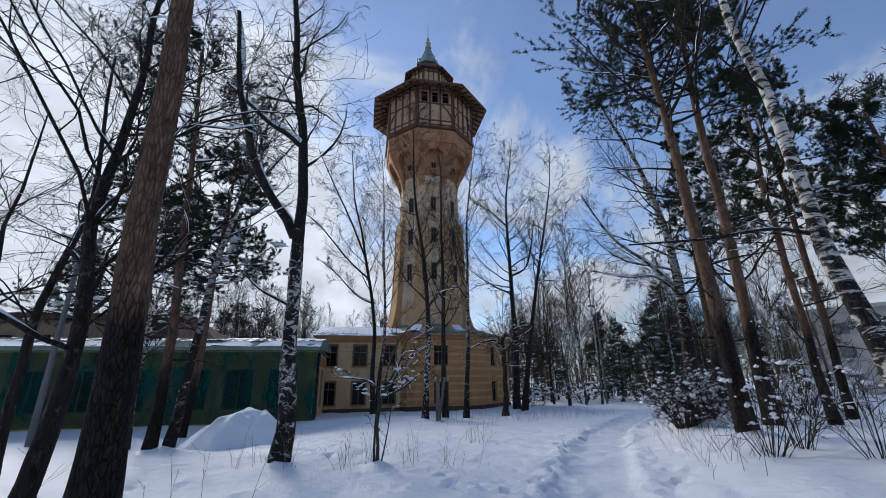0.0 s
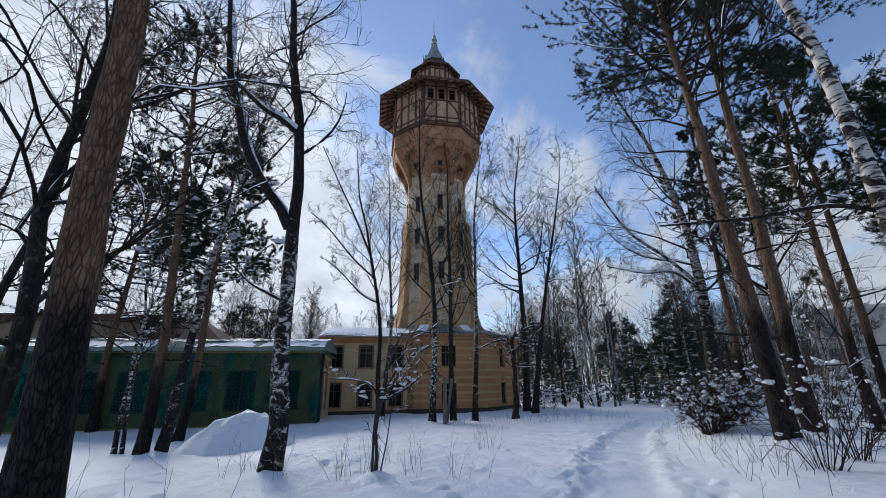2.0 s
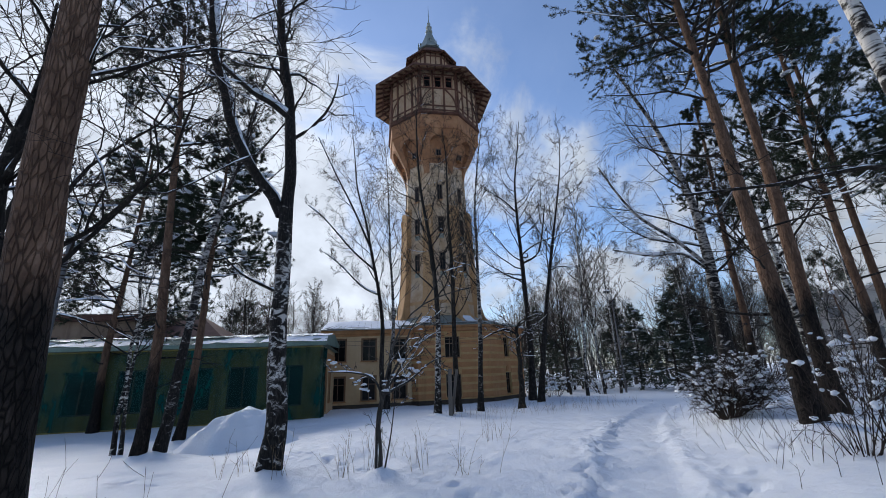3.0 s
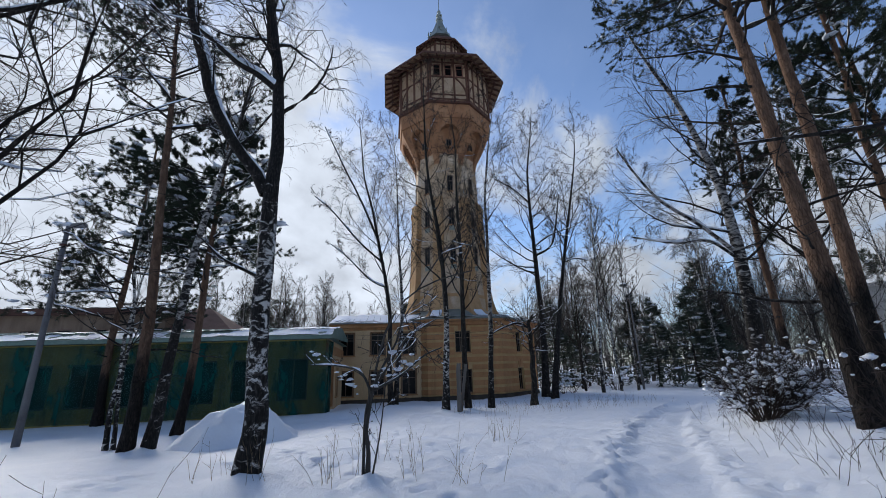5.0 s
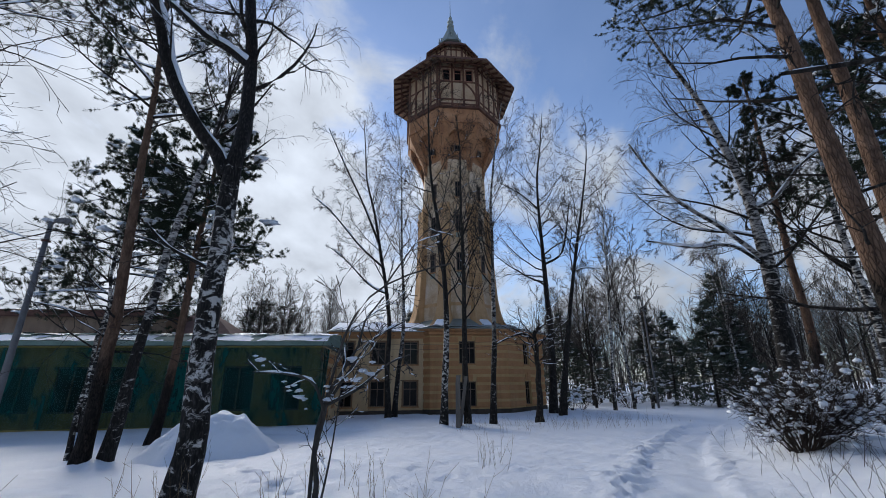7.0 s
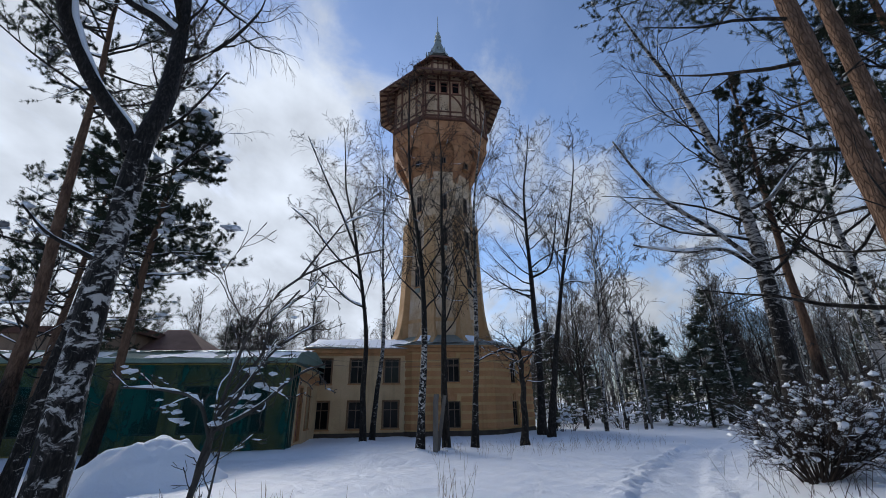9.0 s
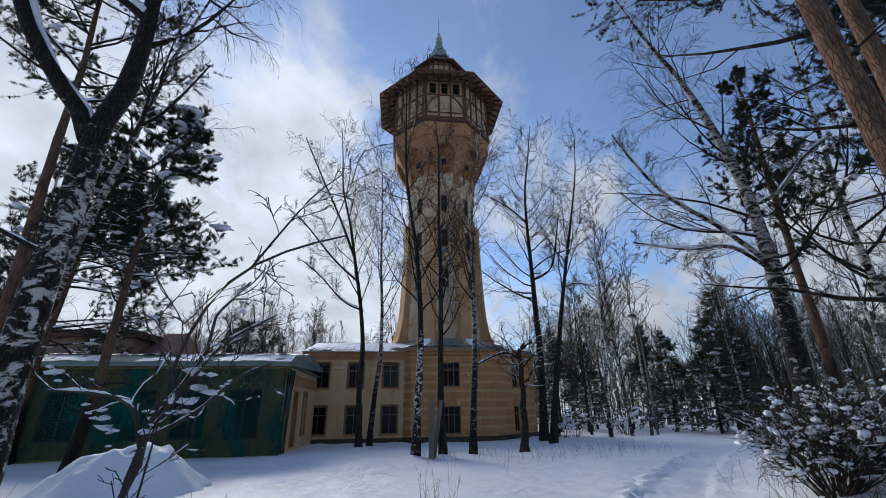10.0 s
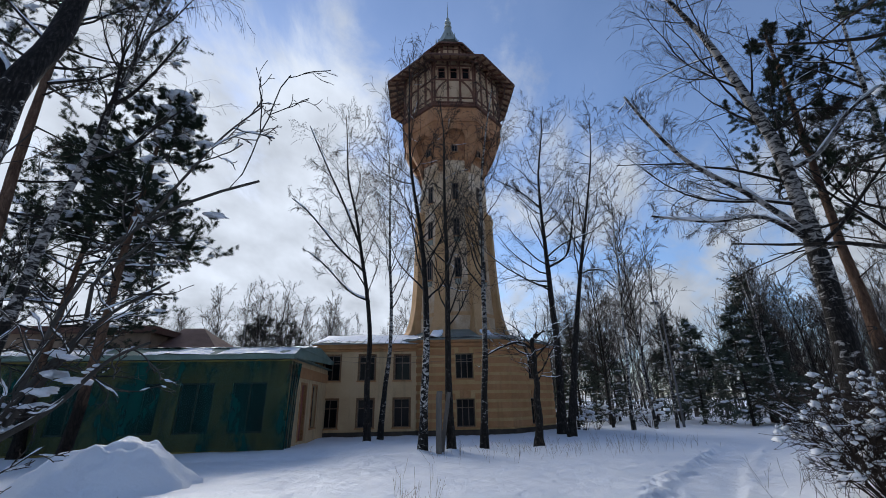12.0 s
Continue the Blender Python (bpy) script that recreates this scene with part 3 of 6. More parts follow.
def build_tower():
    tower = thing("water_tower", SITE, "tall octagonal ochre brick water tower with half-timbered head and green spire", "water tower")
    A, T = 7.45, 0.5                                    # the base storey
    half = A * math.tan(math.pi / 8)
    courses = [(-0.05 + 0.605 * k, 0.40) for k in range(9)]
    for k in range(8):
        m = facet(k)
        wide = k == 0
        cu = 0.0 if not wide else -0.15
        ops = []
        if k in (0, 1, 7):
            w = 0.64 if wide else 0.5
            ops = [(cu - w, cu + w, 0.02, 1.83), (cu - w, cu + w, 3.16, 4.9)]
        s = wall_panel(Shape(), -half, half, -0.8, 5.55, -A, -A + T, ops, m)
        bw = part("base_wall", s, BAND, tower, "pale banded base wall")
        part("plinth", Shape().box(-half - 0.03, half + 0.03, -A - 0.08, -A - 0.002, -0.8, -0.16, m), PLINTH, bw)
        for z, h in courses:
            spans = [(-half - 0.012, half + 0.012)]
            for o in ops:
                if o[2] - 0.05 < z + h and z < o[3] + 0.05:
                    spans = [(a, b) for a, b in ((spans[0][0], o[0] - 0.06), (o[1] + 0.06, spans[-1][1]))]
            for a, b in spans:
                part("course", Shape().box(a, b, -A - 0.045, -A + 0.01, z, z + h, m), COURSE, bw)
        for o in ops:
            window(bw, *o, -A, m, panes=3, sill=COURSE, depth=0.18)
            # flat arch of three stones over the window
            for q in (-1, 0, 1):
                hgt = 0.62 if q == 0 else 0.46
                part("keystone", Shape().box(cu + q * 0.26 - 0.125, cu + q * 0.26 + 0.125, -A - 0.075 - (q == 0) * 0.02, -A + 0.01, o[3] + 0.06, o[3] + 0.06 + hgt, m), COURSE, bw)
    part("floor_slab", Shape().loft([octa(A - 0.4, 2.5), octa(A - 0.4, 2.62)]), DARKIN, tower)
    part("inner_core", Shape().loft([octa(A - 3.0, -0.5), octa(A - 3.0, 5.5)]), DARKIN, tower)
    part("cornice", Shape().loft([octa(A + 0.02, 5.32), octa(A + 0.2, 5.42), octa(A + 0.22, 5.6), octa(A + 0.42, 5.68), octa(A + 0.44, 5.82), octa(A - 0.5, 5.84)]), COURSE, tower)
    part("apron_roof", Shape().loft([octa(A + 0.5, 5.82), octa(A + 0.5, 5.90), octa(5.6, 6.37), octa(4.4, 6.95), octa(3.6, 7.3)]), COPPER, tower, "grey-green sheet metal apron roof")
    for k in (0, 1, 6, 7):
        rows, n = 10, 40
        W_, U_ = np.meshgrid(np.linspace(0, 1, rows), np.linspace(-1, 1, n), indexing="ij")
        apo = A + 0.5 - W_ * 1.1
        z = 5.905 + W_ * 1.1 * 0.2 + 0.24 * (np.exp(-(W_ / 0.35) ** 2) * 0.75 - 0.25 + 0.9 * value_noise(U_ * 5 + 9 * k, W_ * 3))
        v = [facet(k) @ Vector((u * q * math.tan(math.pi / 8), -q, h)) for u, q, h in zip(U_.ravel(), apo.ravel(), z.ravel())]
        ob = new("roof_snow", quick_mesh("roof_snow", np.array(v), grid_faces(rows, n), SNOW))
        ob.parent = tower
        ob["label"] = "snow lying along the eaves"

    # the shaft: pilastered below, plain above
    prof = [(3.9, 5.8), (3.75, 7.6), (3.55, 9.5), (3.42, 12), (3.32, 15), (3.25, 18.4), (3.18, 22), (3.14, 24.2)]
    part("shaft", Shape().loft([octa(a, z) for a, z in prof]), PEEL, tower, "weathered patchy ochre plaster shaft")

    def shaft_apo(z):
        for (a0, z0), (a1, z1) in zip(prof, prof[1:]):
            if z <= z1:
                return a0 + (a1 - a0) * (z - z0) / (z1 - z0)
        return prof[-1][0]

    for k in range(8):
        # corner buttress, sweeping out to the cornice at its foot, with a sloped head
        m = pose(0, 0, 0, 0, 0, 45 * k + 22.5)
        line = [(5.84, 7.3, 1.0), (6.0, 6.9, 0.98), (6.2, 6.2, 0.94), (6.5, 5.5, 0.88), (6.9, 4.98, 0.80), (7.4, 4.66, 0.70), (8.3, 4.40, 0.56), (9.6, 4.20, 0.54), (12, 4.03, 0.52), (15, 3.93, 0.50), (17.6, 3.86, 0.48), (18.0, 3.95, 0.52), (18.35, 3.95, 0.52), (18.9, 3.4, 0.48)]
        rings = [[Vector((-w, -r, z)), Vector((w, -r, z)), Vector((w, -2.9, z)), Vector((-w, -2.9, z))] for z, r, w in line]
        part("buttress", Shape().loft([[m @ p for p in r] for r in rings]), OCHRE, tower, "ochre corner buttress sweeping outward at its foot")
        caps = [(z, r) for z, r, w in line[1:5]]
        part("snow_cap", Shape().loft([[m @ p for p in (Vector((-0.5, -r, z + 0.01)), Vector((0.5, -r, z + 0.01)), Vector((0.42, -r + 0.05, z + 0.16)), Vector((-0.42, -r + 0.05, z + 0.16)))] for z, r in caps]), SNOW, tower)
        f = facet(k)
        # raised panel band low on each face
        part("panel_band", Shape().box(-1.0, 1.0, -shaft_apo(9.2) - 0.08, -3.2, 8.4, 8.75, f), OCHRE, tower)
        for zc, hh in ((12.68, 0.85), (16.63, 0.82), (20.33, 0.82), (25.0, 0.5)):
            a = shaft_apo(zc - hh) + (0.02 if zc < 24 else 0.42)
            o, dz, y = 0.22, hh, -a
            fr = Shape().ring(-o - 0.08, o + 0.08, zc - dz - 0.06, zc + dz + 0.08, 0.08, y - 0.05, y + 0.5, f)
            w = part("slit_window", fr, FRAME, tower, "narrow dark window in a brown frame")
            part("pane", Shape().box(-o, o, y - 0.004, y + 0.05, zc - dz, zc + dz, f), DARKGLASS, w)
            part("mullion", Shape().box(-0.02, 0.02, y - 0.025, y - 0.004, zc - dz, zc + dz, f), FRAME, w)
            part("transom", Shape().box(-o, o, y - 0.03, y - 0.004, zc + dz * 0.35, zc + dz * 0.35 + 0.045, f), FRAME, w)
            part("sill", Shape().box(-o - 0.12, o + 0.12, y - 0.13, y + 0.3, zc - dz - 0.14, zc - dz - 0.06, f), COURSE, w)
            if zc < 18:
                part("apron_panel", Shape().box(-o - 0.06, o + 0.06, y - 0.05, y + 0.2, zc - dz - 0.64, zc - dz - 0.16, f), SLATE, w, "grey-green panel below the sill")

    # the corbelled neck
    flare = [(22.5, 3.16), (23.4, 3.32), (24.2, 3.6), (25.0, 4.0), (25.6, 4.3), (26.2, 4.6), (26.5, 4.72), (26.85, 4.83), (27.2, 4.92)]
    fz, fa = [z for z, a in flare], [a for z, a in flare]
    tan8 = math.tan(math.pi / 8)
    part("neck", Shape().loft([octa(float(np.interp(z, fz, fa)), z) for z in (26.42, 26.6, 26.85, 27.0)] + [octa(4.98, 27.04), octa(5.0, 27.2), octa(4.93, 27.26), octa(5.02, 28.9)]), CORBEL, tower, "brown drum of the neck under the timbered storey")
    part("neck_core", Shape().loft([octa(3.12, 23.3), octa(3.16, 24.0), octa(3.4, 24.9), octa(3.75, 25.7), octa(4.05, 26.43)]), CORBEL, tower)
    levels = [22.5 + 0.28 * i for i in range(12)] + [25.62, 25.8, 25.98, 26.14, 26.27, 26.36, 26.42]
    for k in range(8):
        f = facet(k)
        for sgn in (-1, 1):
            rings = []
            for z in levels:
                a = float(np.interp(z, fz, fa))
                hw = a * tan8
                o = 1.0 * math.sqrt(max(0.0, 1 - ((z - 25.6) / 0.82) ** 2)) if z > 25.6 else 1.0
                o = max(0.0, min(o, hw - 0.28 - 0.06 * (z - 22.5)))
                quad = [Vector((sgn * o, -a, z)), Vector((sgn * hw, -a, z)), Vector((sgn * 3.0 * tan8, -3.0, z)), Vector((sgn * min(o, 2.9 * tan8), -3.0, z))]
                rings.append([f @ q for q in (quad if sgn > 0 else quad[::-1])])
            part("corbel", Shape().loft(rings), CORBEL, tower, "flaring corbel beside an arched recess")
        # voussoirs standing a little proud round the arch
        n = 9
        for i in range(n):
            b0, b1 = math.pi * (i + 0.04) / n, math.pi * (i + 0.96) / n
            ring = []
            for out in (0.05, -0.25):
                q = []
                for r, t in ((0.98, b0), (1.24, b0), (1.24, b1), (0.98, b1)):
                    z = 25.6 + 0.84 * r * math.sin(t)
                    q.append(f @ Vector((r * math.cos(t), -float(np.interp(z, fz, fa)) - out, z)))
                ring.append(q)
            part("arch_stone", Shape().loft(ring), CORBEL, tower)
    part("string_course", Shape().loft([octa(5.06, 28.62), octa(5.2, 28.7), octa(5.2, 28.92), octa(5.06, 28.98)]), TIMBER, tower)

    # half-timbered tank house
    H, z0, z1 = 5.0, 28.95, 34.9
    hh = H * math.tan(math.pi / 8)
    for k in range(8):
        f = facet(k)
        ops = [(-1.62 + 1.22 * i, -0.82 + 1.22 * i, 32.1, 33.6) for i in range(3)]
        side = k % 2 == 1
        s = wall_panel(Shape(), -hh, hh, z0, z1, -H, -H + 0.3, [] if side else ops, f)
        pw = part("infill_wall", s, INFILL, tower, "grey plaster infill between timbers")
        part("core", Shape().box(-hh + 0.2, hh - 0.2, -H + 0.55, -H + 0.6, z0, z1, f), DARKIN, pw)
        posts = [-hh + 0.12, -1.68 * 0.62, 0.0, 1.68 * 0.62, hh - 0.12] if side else [-hh + 0.12, -0.61, 0.61, hh - 0.12]
        for x in posts:
            part("post", Shape().box(x - 0.10, x + 0.10, -H - 0.1, -H + 0.01, z0 + 0.06, z1, f), TIMBER, pw)
        for z, t in ((29.2, 0.15), (29.75, 0.13), (31.98, 0.14), (33.8, 0.15)):
            part("rail", Shape().box(-hh, hh, -H - 0.075, -H + 0.01, z - t / 2 - 0.01, z + t / 2, f), TIMBER, pw)
        for sgn in (-1, 1):
            # curved braces
            pts = [f @ Vector((sgn * (hh - 0.2 - 1.15 * t ** 2.0), -H - 0.05, 29.85 + 2.05 * t)) for t in np.linspace(0, 1, 7)]
            side_v, out_v = (f.to_3x3() @ Vector((0.07, 0, 0.02))), f.to_3x3() @ Vector((0, 0.06, 0))
            br = Shape().loft([[p - side_v - out_v, p + side_v - out_v, p + side_v + out_v, p - side_v + out_v] for p in pts])
            part("brace", br, TIMBER, pw)
        if not side:
            for o in ops:
                w = part("window", Shape().ring(o[0], o[1], o[2], o[3], 0.09, -H - 0.02, -H + 0.16, f), REDWOOD, pw, "small window in a red-brown frame")
                part("pane", Shape().box(o[0] + 0.09, o[1] - 0.09, -H + 0.1, -H + 0.11, o[2] + 0.09, o[3] - 0.09, f), DARKGLASS, w)
                part("transom", Shape().box(o[0] + 0.09, o[1] - 0.09, -H + 0.06, -H + 0.1, o[2] + 1.0, o[2] + 1.05, f), REDWOOD, w)
    part("tank", Shape().loft([octa(4.0, 28.9), octa(4.0, 36.0)]), DARKIN, tower)

    def roof_tier(apo, ez, top_apo, tz, thick, n_raft, inner, iz):
        part("roof", Shape().loft([octa(apo, ez), octa(apo + 0.03, ez + thick), octa(top_apo, tz + thick), octa(top_apo - 0.3, tz)], cap0=False, cap1=False), RUST, tower, "dark rusty sheet roof")
        part("soffit", Shape().loft([octa(apo - 0.02, ez - 0.005), octa(inner, iz - 0.005)], False, False), SOFFIT, tower, "weathered boarded soffit")
        part("eave_board", Shape().loft([octa(apo + 0.0, ez - 0.09), octa(apo + 0.05, ez - 0.09), octa(apo + 0.05, ez + thick + 0.02), octa(apo + 0.0, ez + thick + 0.02)], False, False), RUST, tower)
        sl = (iz - ez) / (apo - inner)
        for k in range(8):
            f = facet(k)
            hw = apo * math.tan(math.pi / 8)
            for i in range(n_raft):
                x = -hw + 2 * hw * (i + 0.5) / n_raft
                xi = x * inner / apo
                part("rafter", Shape().beam(f @ Vector((x, -apo + 0.06, ez - 0.10)), f @ Vector((xi, -inner, iz - 0.10)), 0.13, 0.19), TIMBER, tower)
                if n_raft == 6 and i in (0, 2, 3, 5):
                    part("strut", Shape().beam(f @ Vector((x * 0.86, -apo + 0.75, ez + sl * 0.7 - 0.16)), f @ Vector((xi, -inner, iz - 1.15)), 0.08, 0.10), TIMBER, tower)
            mid = (apo + inner) / 2
            part("purlin", Shape().box(-mid * math.tan(math.pi / 8), mid * math.tan(math.pi / 8), -mid - 0.07, -mid + 0.07, (ez + iz) / 2 - 0.32, (ez + iz) / 2 - 0.2, f), TIMBER, tower)

    roof_tier(6.75, 33.5, 2.3, 37.3, 0.12, 6, 5.05, 34.35)
    part("drum", Shape().loft([octa(2.35, 36.9), octa(2.35, 39.9)]), INFILL, tower, "small half-timbered drum")
    for k in range(8):
        f = facet(k)
        for x in (-0.9, -0.3, 0.3, 0.9):
            part("drum_post", Shape().box(x - 0.07, x + 0.07, -2.43, -2.3, 37.3, 39.85, f), TIMBER, tower)
        part("drum_rail", Shape().box(-1.0, 1.0, -2.41, -2.3, 38.7, 38.85, f), TIMBER, tower)
    roof_tier(3.05, 39.0, 1.2, 41.1, 0.10, 4, 2.4, 39.55)
    part("spire", Shape().loft([octa(1.55, 41.2), octa(1.5, 41.4), octa(1.15, 42.1), octa(0.8, 43.0), octa(0.5, 43.9), octa(0.3, 44.6)]), COPPER, tower, "green copper spire")
    for k in range(0, 8, 2):
        f = facet(k)
        part("dormer", Shape().box(-0.14, 0.14, -1.2, -0.7, 42.1, 42.5, f).add([f @ Vector(p) for p in ((-0.2, -1.25, 42.5), (0.2, -1.25, 42.5), (0, -1.25, 42.8), (-0.2, -0.6, 42.5), (0.2, -0.6, 42.5), (0, -0.6, 42.8))], [(0, 1, 2), (3, 5, 4), (0, 2, 5, 3), (1, 4, 5, 2)]), COPPER, tower)
        part("corner_finial", Shape().tube([f @ Vector((0.62, -1.5, z)) for z in (41.3, 41.8, 42.2)], [0.1, 0.07, 0.015], 6), COPPER, tower)

    def turned(z0, prof2, sides=10):
        return Shape().loft([[Vector((r * math.cos(t), r * math.sin(t), z0 + z)) for t in (2 * math.pi * i / sides for i in range(sides))] for z, r in prof2])

    part("finial", turned(44.5, [(0, 0.3), (0.12, 0.46), (0.25, 0.46), (0.35, 0.27), (0.7, 0.25), (0.8, 0.38), (0.95, 0.4), (1.1, 0.22), (1.35, 0.17), (1.5, 0.24), (1.65, 0.2), (1.8, 0.08), (2.0, 0.06), (4.5, 0.02)]), COPPER, tower, "turned finial and long rod", smooth=False)
    return tower


build_tower()


def snow_sheet(name, parent, corner, along_u, along_v, nu, nv, depth, bias, seed, label="thin patchy snow on the roof"):
    """One uneven sheet of snow on a roof slope; it thins out to nothing in patches."""
    a, b, c = Vector(corner), Vector(along_u), Vector(along_v)
    U, W = np.meshgrid(np.linspace(0, 1, nu), np.linspace(0, 1, nv), indexing="ij")
    P = np.array(a)[None, None] + U[..., None] * np.array(b) + W[..., None] * np.array(c)
    lu, lv = b.length, c.length
    n = 1.3 * value_noise(U * lu * 0.9 + seed, W * lv * 0.9) + 0.7 * value_noise(U * lu * 2.7, W * lv * 2.7 + seed) + 0.3 * value_noise(U * lu * 7, W * lv * 5 + seed)
    edge = np.exp(-(W * lv / 0.35) ** 2) * 0.35
    P[..., 2] += depth * (n * 0.8 + bias + edge).clip(-0.4, 1.2)
    ob = new(name, quick_mesh(name, P.reshape(-1, 3), grid_faces(nu, nv), SNOW))
    ob.parent = parent
    ob["label"] = label
    return ob


def build_wing():
    wing = thing("wing_building", SITE, "two-storey cream plaster wing with dark windows and snowy roof", "building")
    y, u0, u1 = -7.0, -10.75, -3.4
    ops = [(c - 0.55, c + 0.55, a, b) for c in (-9.53, -7.08, -4.58) for a, b in ((0.06, 1.9), (3.13, 4.87))]
    part("front_wall", wall_panel(Shape(), u0, u1, -0.8, 5.45, y, y + 0.45, ops), CREAM, wing, "cream plaster front wall")
    part("side_wall", Shape().box(u0, u0 + 0.45, y + 0.452, 3.0, -0.6, 5.45), CREAM, wing)
    part("back_wall", Shape().box(u0, u1, 3.0, 3.4, -0.6, 5.45), CREAM, wing)
    part("room_back", Shape().box(u0 + 0.5, u1, y + 3.2, y + 3.3, -0.5, 5.4), DARKIN, wing)
    part("storey_floor", Shape().box(u0 + 0.46, u1, y + 0.46, 2.9, 2.42, 2.6), DARKIN, wing)
    part("plinth", Shape().box(u0 - 0.05, u1, y - 0.07, y - 0.002, -0.8, -0.2), PLINTH, wing, "dark damp plinth")
    part("cornice", Shape().box(u0 - 0.1, u1, y - 0.10, y - 0.002, 5.12, 5.45).box(u0 - 0.2, u1 + 0.1, y - 0.25, y - 0.1, 5.3, 5.62), COURSE, wing, "brown painted cornice")
    for o in ops:
        window(wing, *o, y, surround=CASING, sill=COURSE)
    slope = Shape().add([(u0 - 0.3, y - 0.45, 5.6), (u1 + 0.2, y - 0.45, 5.6), (u1 + 1.5, -1.6, 7.0), (u0 + 1.6, -1.6, 7.0), (u0 - 0.3, 3.6, 5.6), (u1 + 0.2, 3.6, 5.6),
                         (u0 - 0.3, y - 0.45, 5.66), (u1 + 0.2, y - 0.45, 5.66), (u1 + 1.5, -1.6, 7.06), (u0 + 1.6, -1.6, 7.06), (u0 - 0.3, 3.6, 5.66), (u1 + 0.2, 3.6, 5.66)],
                        [(0, 3, 2, 1), (6, 7, 8, 9), (3, 4, 5, 2), (9, 8, 11, 10), (0, 1, 7, 6), (0, 6, 10, 4), (0, 4, 3), (6, 9, 10), (1, 5, 11, 7)])
    roof = part("roof", slope, TIN, wing, "grey seamed metal roof under thin snow")
    for i in range(14):
        x = u0 - 0.1 + i * 0.56
        part("seam", Shape().beam((x, y - 0.44, 5.68), (max(x, u0 + 1.7) if i < 4 else x, -1.7, 7.08), 0.03, 0.05), TIN, roof)
    snow_sheet("roof_snow", wing, (u0 - 0.2, y - 0.46, 5.665), (u1 - u0 + 0.3, 0, 0), (0, 5.3, 5.3 * 0.2593), 150, 70, 0.10, -0.16, 3.0)
    return wing


build_wing()


def build_green():
    g = thing("netted_building", SITE, "single-storey ochre building draped in green scaffold net", "building")
    y, u0, u1, top = -16.1, -34.0, -9.85, 3.75
    centres = [-11.6, -14.1, -16.6, -19.85, -22.4, -24.9, -28.0, -31.0]
    ops = [(c - 0.82, c + 0.82, 0.4, 2.68) for c in centres]
    part("front_wall", wall_panel(Shape(), u0, u1, -0.6, top, y, y + 0.45, ops), STAINED, g, "ochre plaster wall behind the net")
    sops = [(-13.4, -12.35, -0.25, 2.65), (-10.9, -9.75, 0.3, 2.7)]
    m = pose(u1, 0, 0, 0, 0, 90)
    part("side_wall", wall_panel(Shape(), y + 0.452, -6.6, -0.6, top + 0.1, 0.0, 0.45, sops, m), CREAM, g, "cream side wall with door and window")
    d = part("door", Shape().box(-13.4, -12.35, 0.14, 0.2, -0.25, 2.65, m), REDDOOR, g, "faded red double door")
    for a in (-13.32, -12.84):
        for z in (0.0, 0.95, 1.85):
            part("door_panel", Shape().box(a, a + 0.42, 0.115, 0.14, z, z + 0.72, m), REDDOOR, d)
    part("door_casing", Shape().box(-13.52, -13.4, -0.04, 0.14, -0.25, 2.77, m).box(-12.35, -12.23, -0.04, 0.14, -0.25, 2.77, m).box(-13.4, -12.35, -0.04, 0.14, 2.65, 2.77, m), COURSE, d)
    window(g, -10.9, -9.75, 0.3, 2.7, 0.0, m, surround=COURSE, sill=COURSE)
    part("frieze", Shape().box(y - 0.03, -6.7, -0.05, -0.002, 2.98, 3.55, m), COURSE, g, "brown frieze under the eaves")
    for c in centres:
        w = part("shutter", Shape().box(c - 0.82, c + 0.82, y + 0.16, y + 0.2, 0.4, 2.68), DARKIN, g, "dark boarded window")
        part("frame", Shape().ring(c - 0.82, c + 0.82, 0.4, 2.68, 0.08, y + 0.08, y + 0.16), FRAME, w)
        part("mullion", Shape().box(c - 0.04, c + 0.04, y + 0.085, y + 0.155, 0.48, 2.6), FRAME, w)
    part("back_wall", Shape().box(u0, u1, -6.9, -6.6, -0.6, top), DARKIN, g)
    part("end_wall", Shape().box(u0 - 0.4, u0 - 0.002, y, -6.6, -0.6, top), CREAM, g)
    # fascia and low roof
    part("fascia", Shape().box(u0 - 0.5, u1 + 0.35, y - 0.42, y - 0.34, 3.76, 3.98), FASCIA, g, "green-grey eaves board").matrix_basis = Matrix()
    part("soffit", Shape().box(u0 - 0.5, u1 + 0.35, y - 0.34, y - 0.002, 3.77, 3.82), FASCIA, g)
    lower = Shape().add([(u0 - 0.5, y - 0.44, 3.98), (u1 + 0.4, y - 0.44, 3.98), (u1 + 0.4, y + 0.35, 4.36), (u0 - 0.5, y + 0.35, 4.36), (u0 - 0.5, y - 0.44, 3.93), (u1 + 0.4, y - 0.44, 3.93), (u1 + 0.4, y + 0.35, 4.31), (u0 - 0.5, y + 0.35, 4.31)], [(0, 1, 2, 3), (7, 6, 5, 4), (0, 4, 5, 1), (1, 5, 6, 2), (2, 6, 7, 3), (3, 7, 4, 0)])
    part("eave_slope", lower, FASCIA, g)
    roof = part("roof", Shape().add([(u0 - 0.5, y + 0.3, 4.36), (u1 + 0.4, y + 0.3, 4.36), (u1 + 0.1, -11.2, 4.95), (u0 - 0.5, -11.2, 4.95), (u1 + 0.4, -6.4, 4.4), (u0 - 0.5, -6.4, 4.4)], [(0, 1, 2, 3), (3, 2, 4, 5), (1, 4, 2)]), FASCIA, g, "low green-grey seamed metal roof")
    for i in range(44):
        x = u0 + 0.55 * i
        part("seam", Shape().beam((x, y + 0.3, 4.38), (x, -11.2, 4.97), 0.03, 0.06), FASCIA, roof)
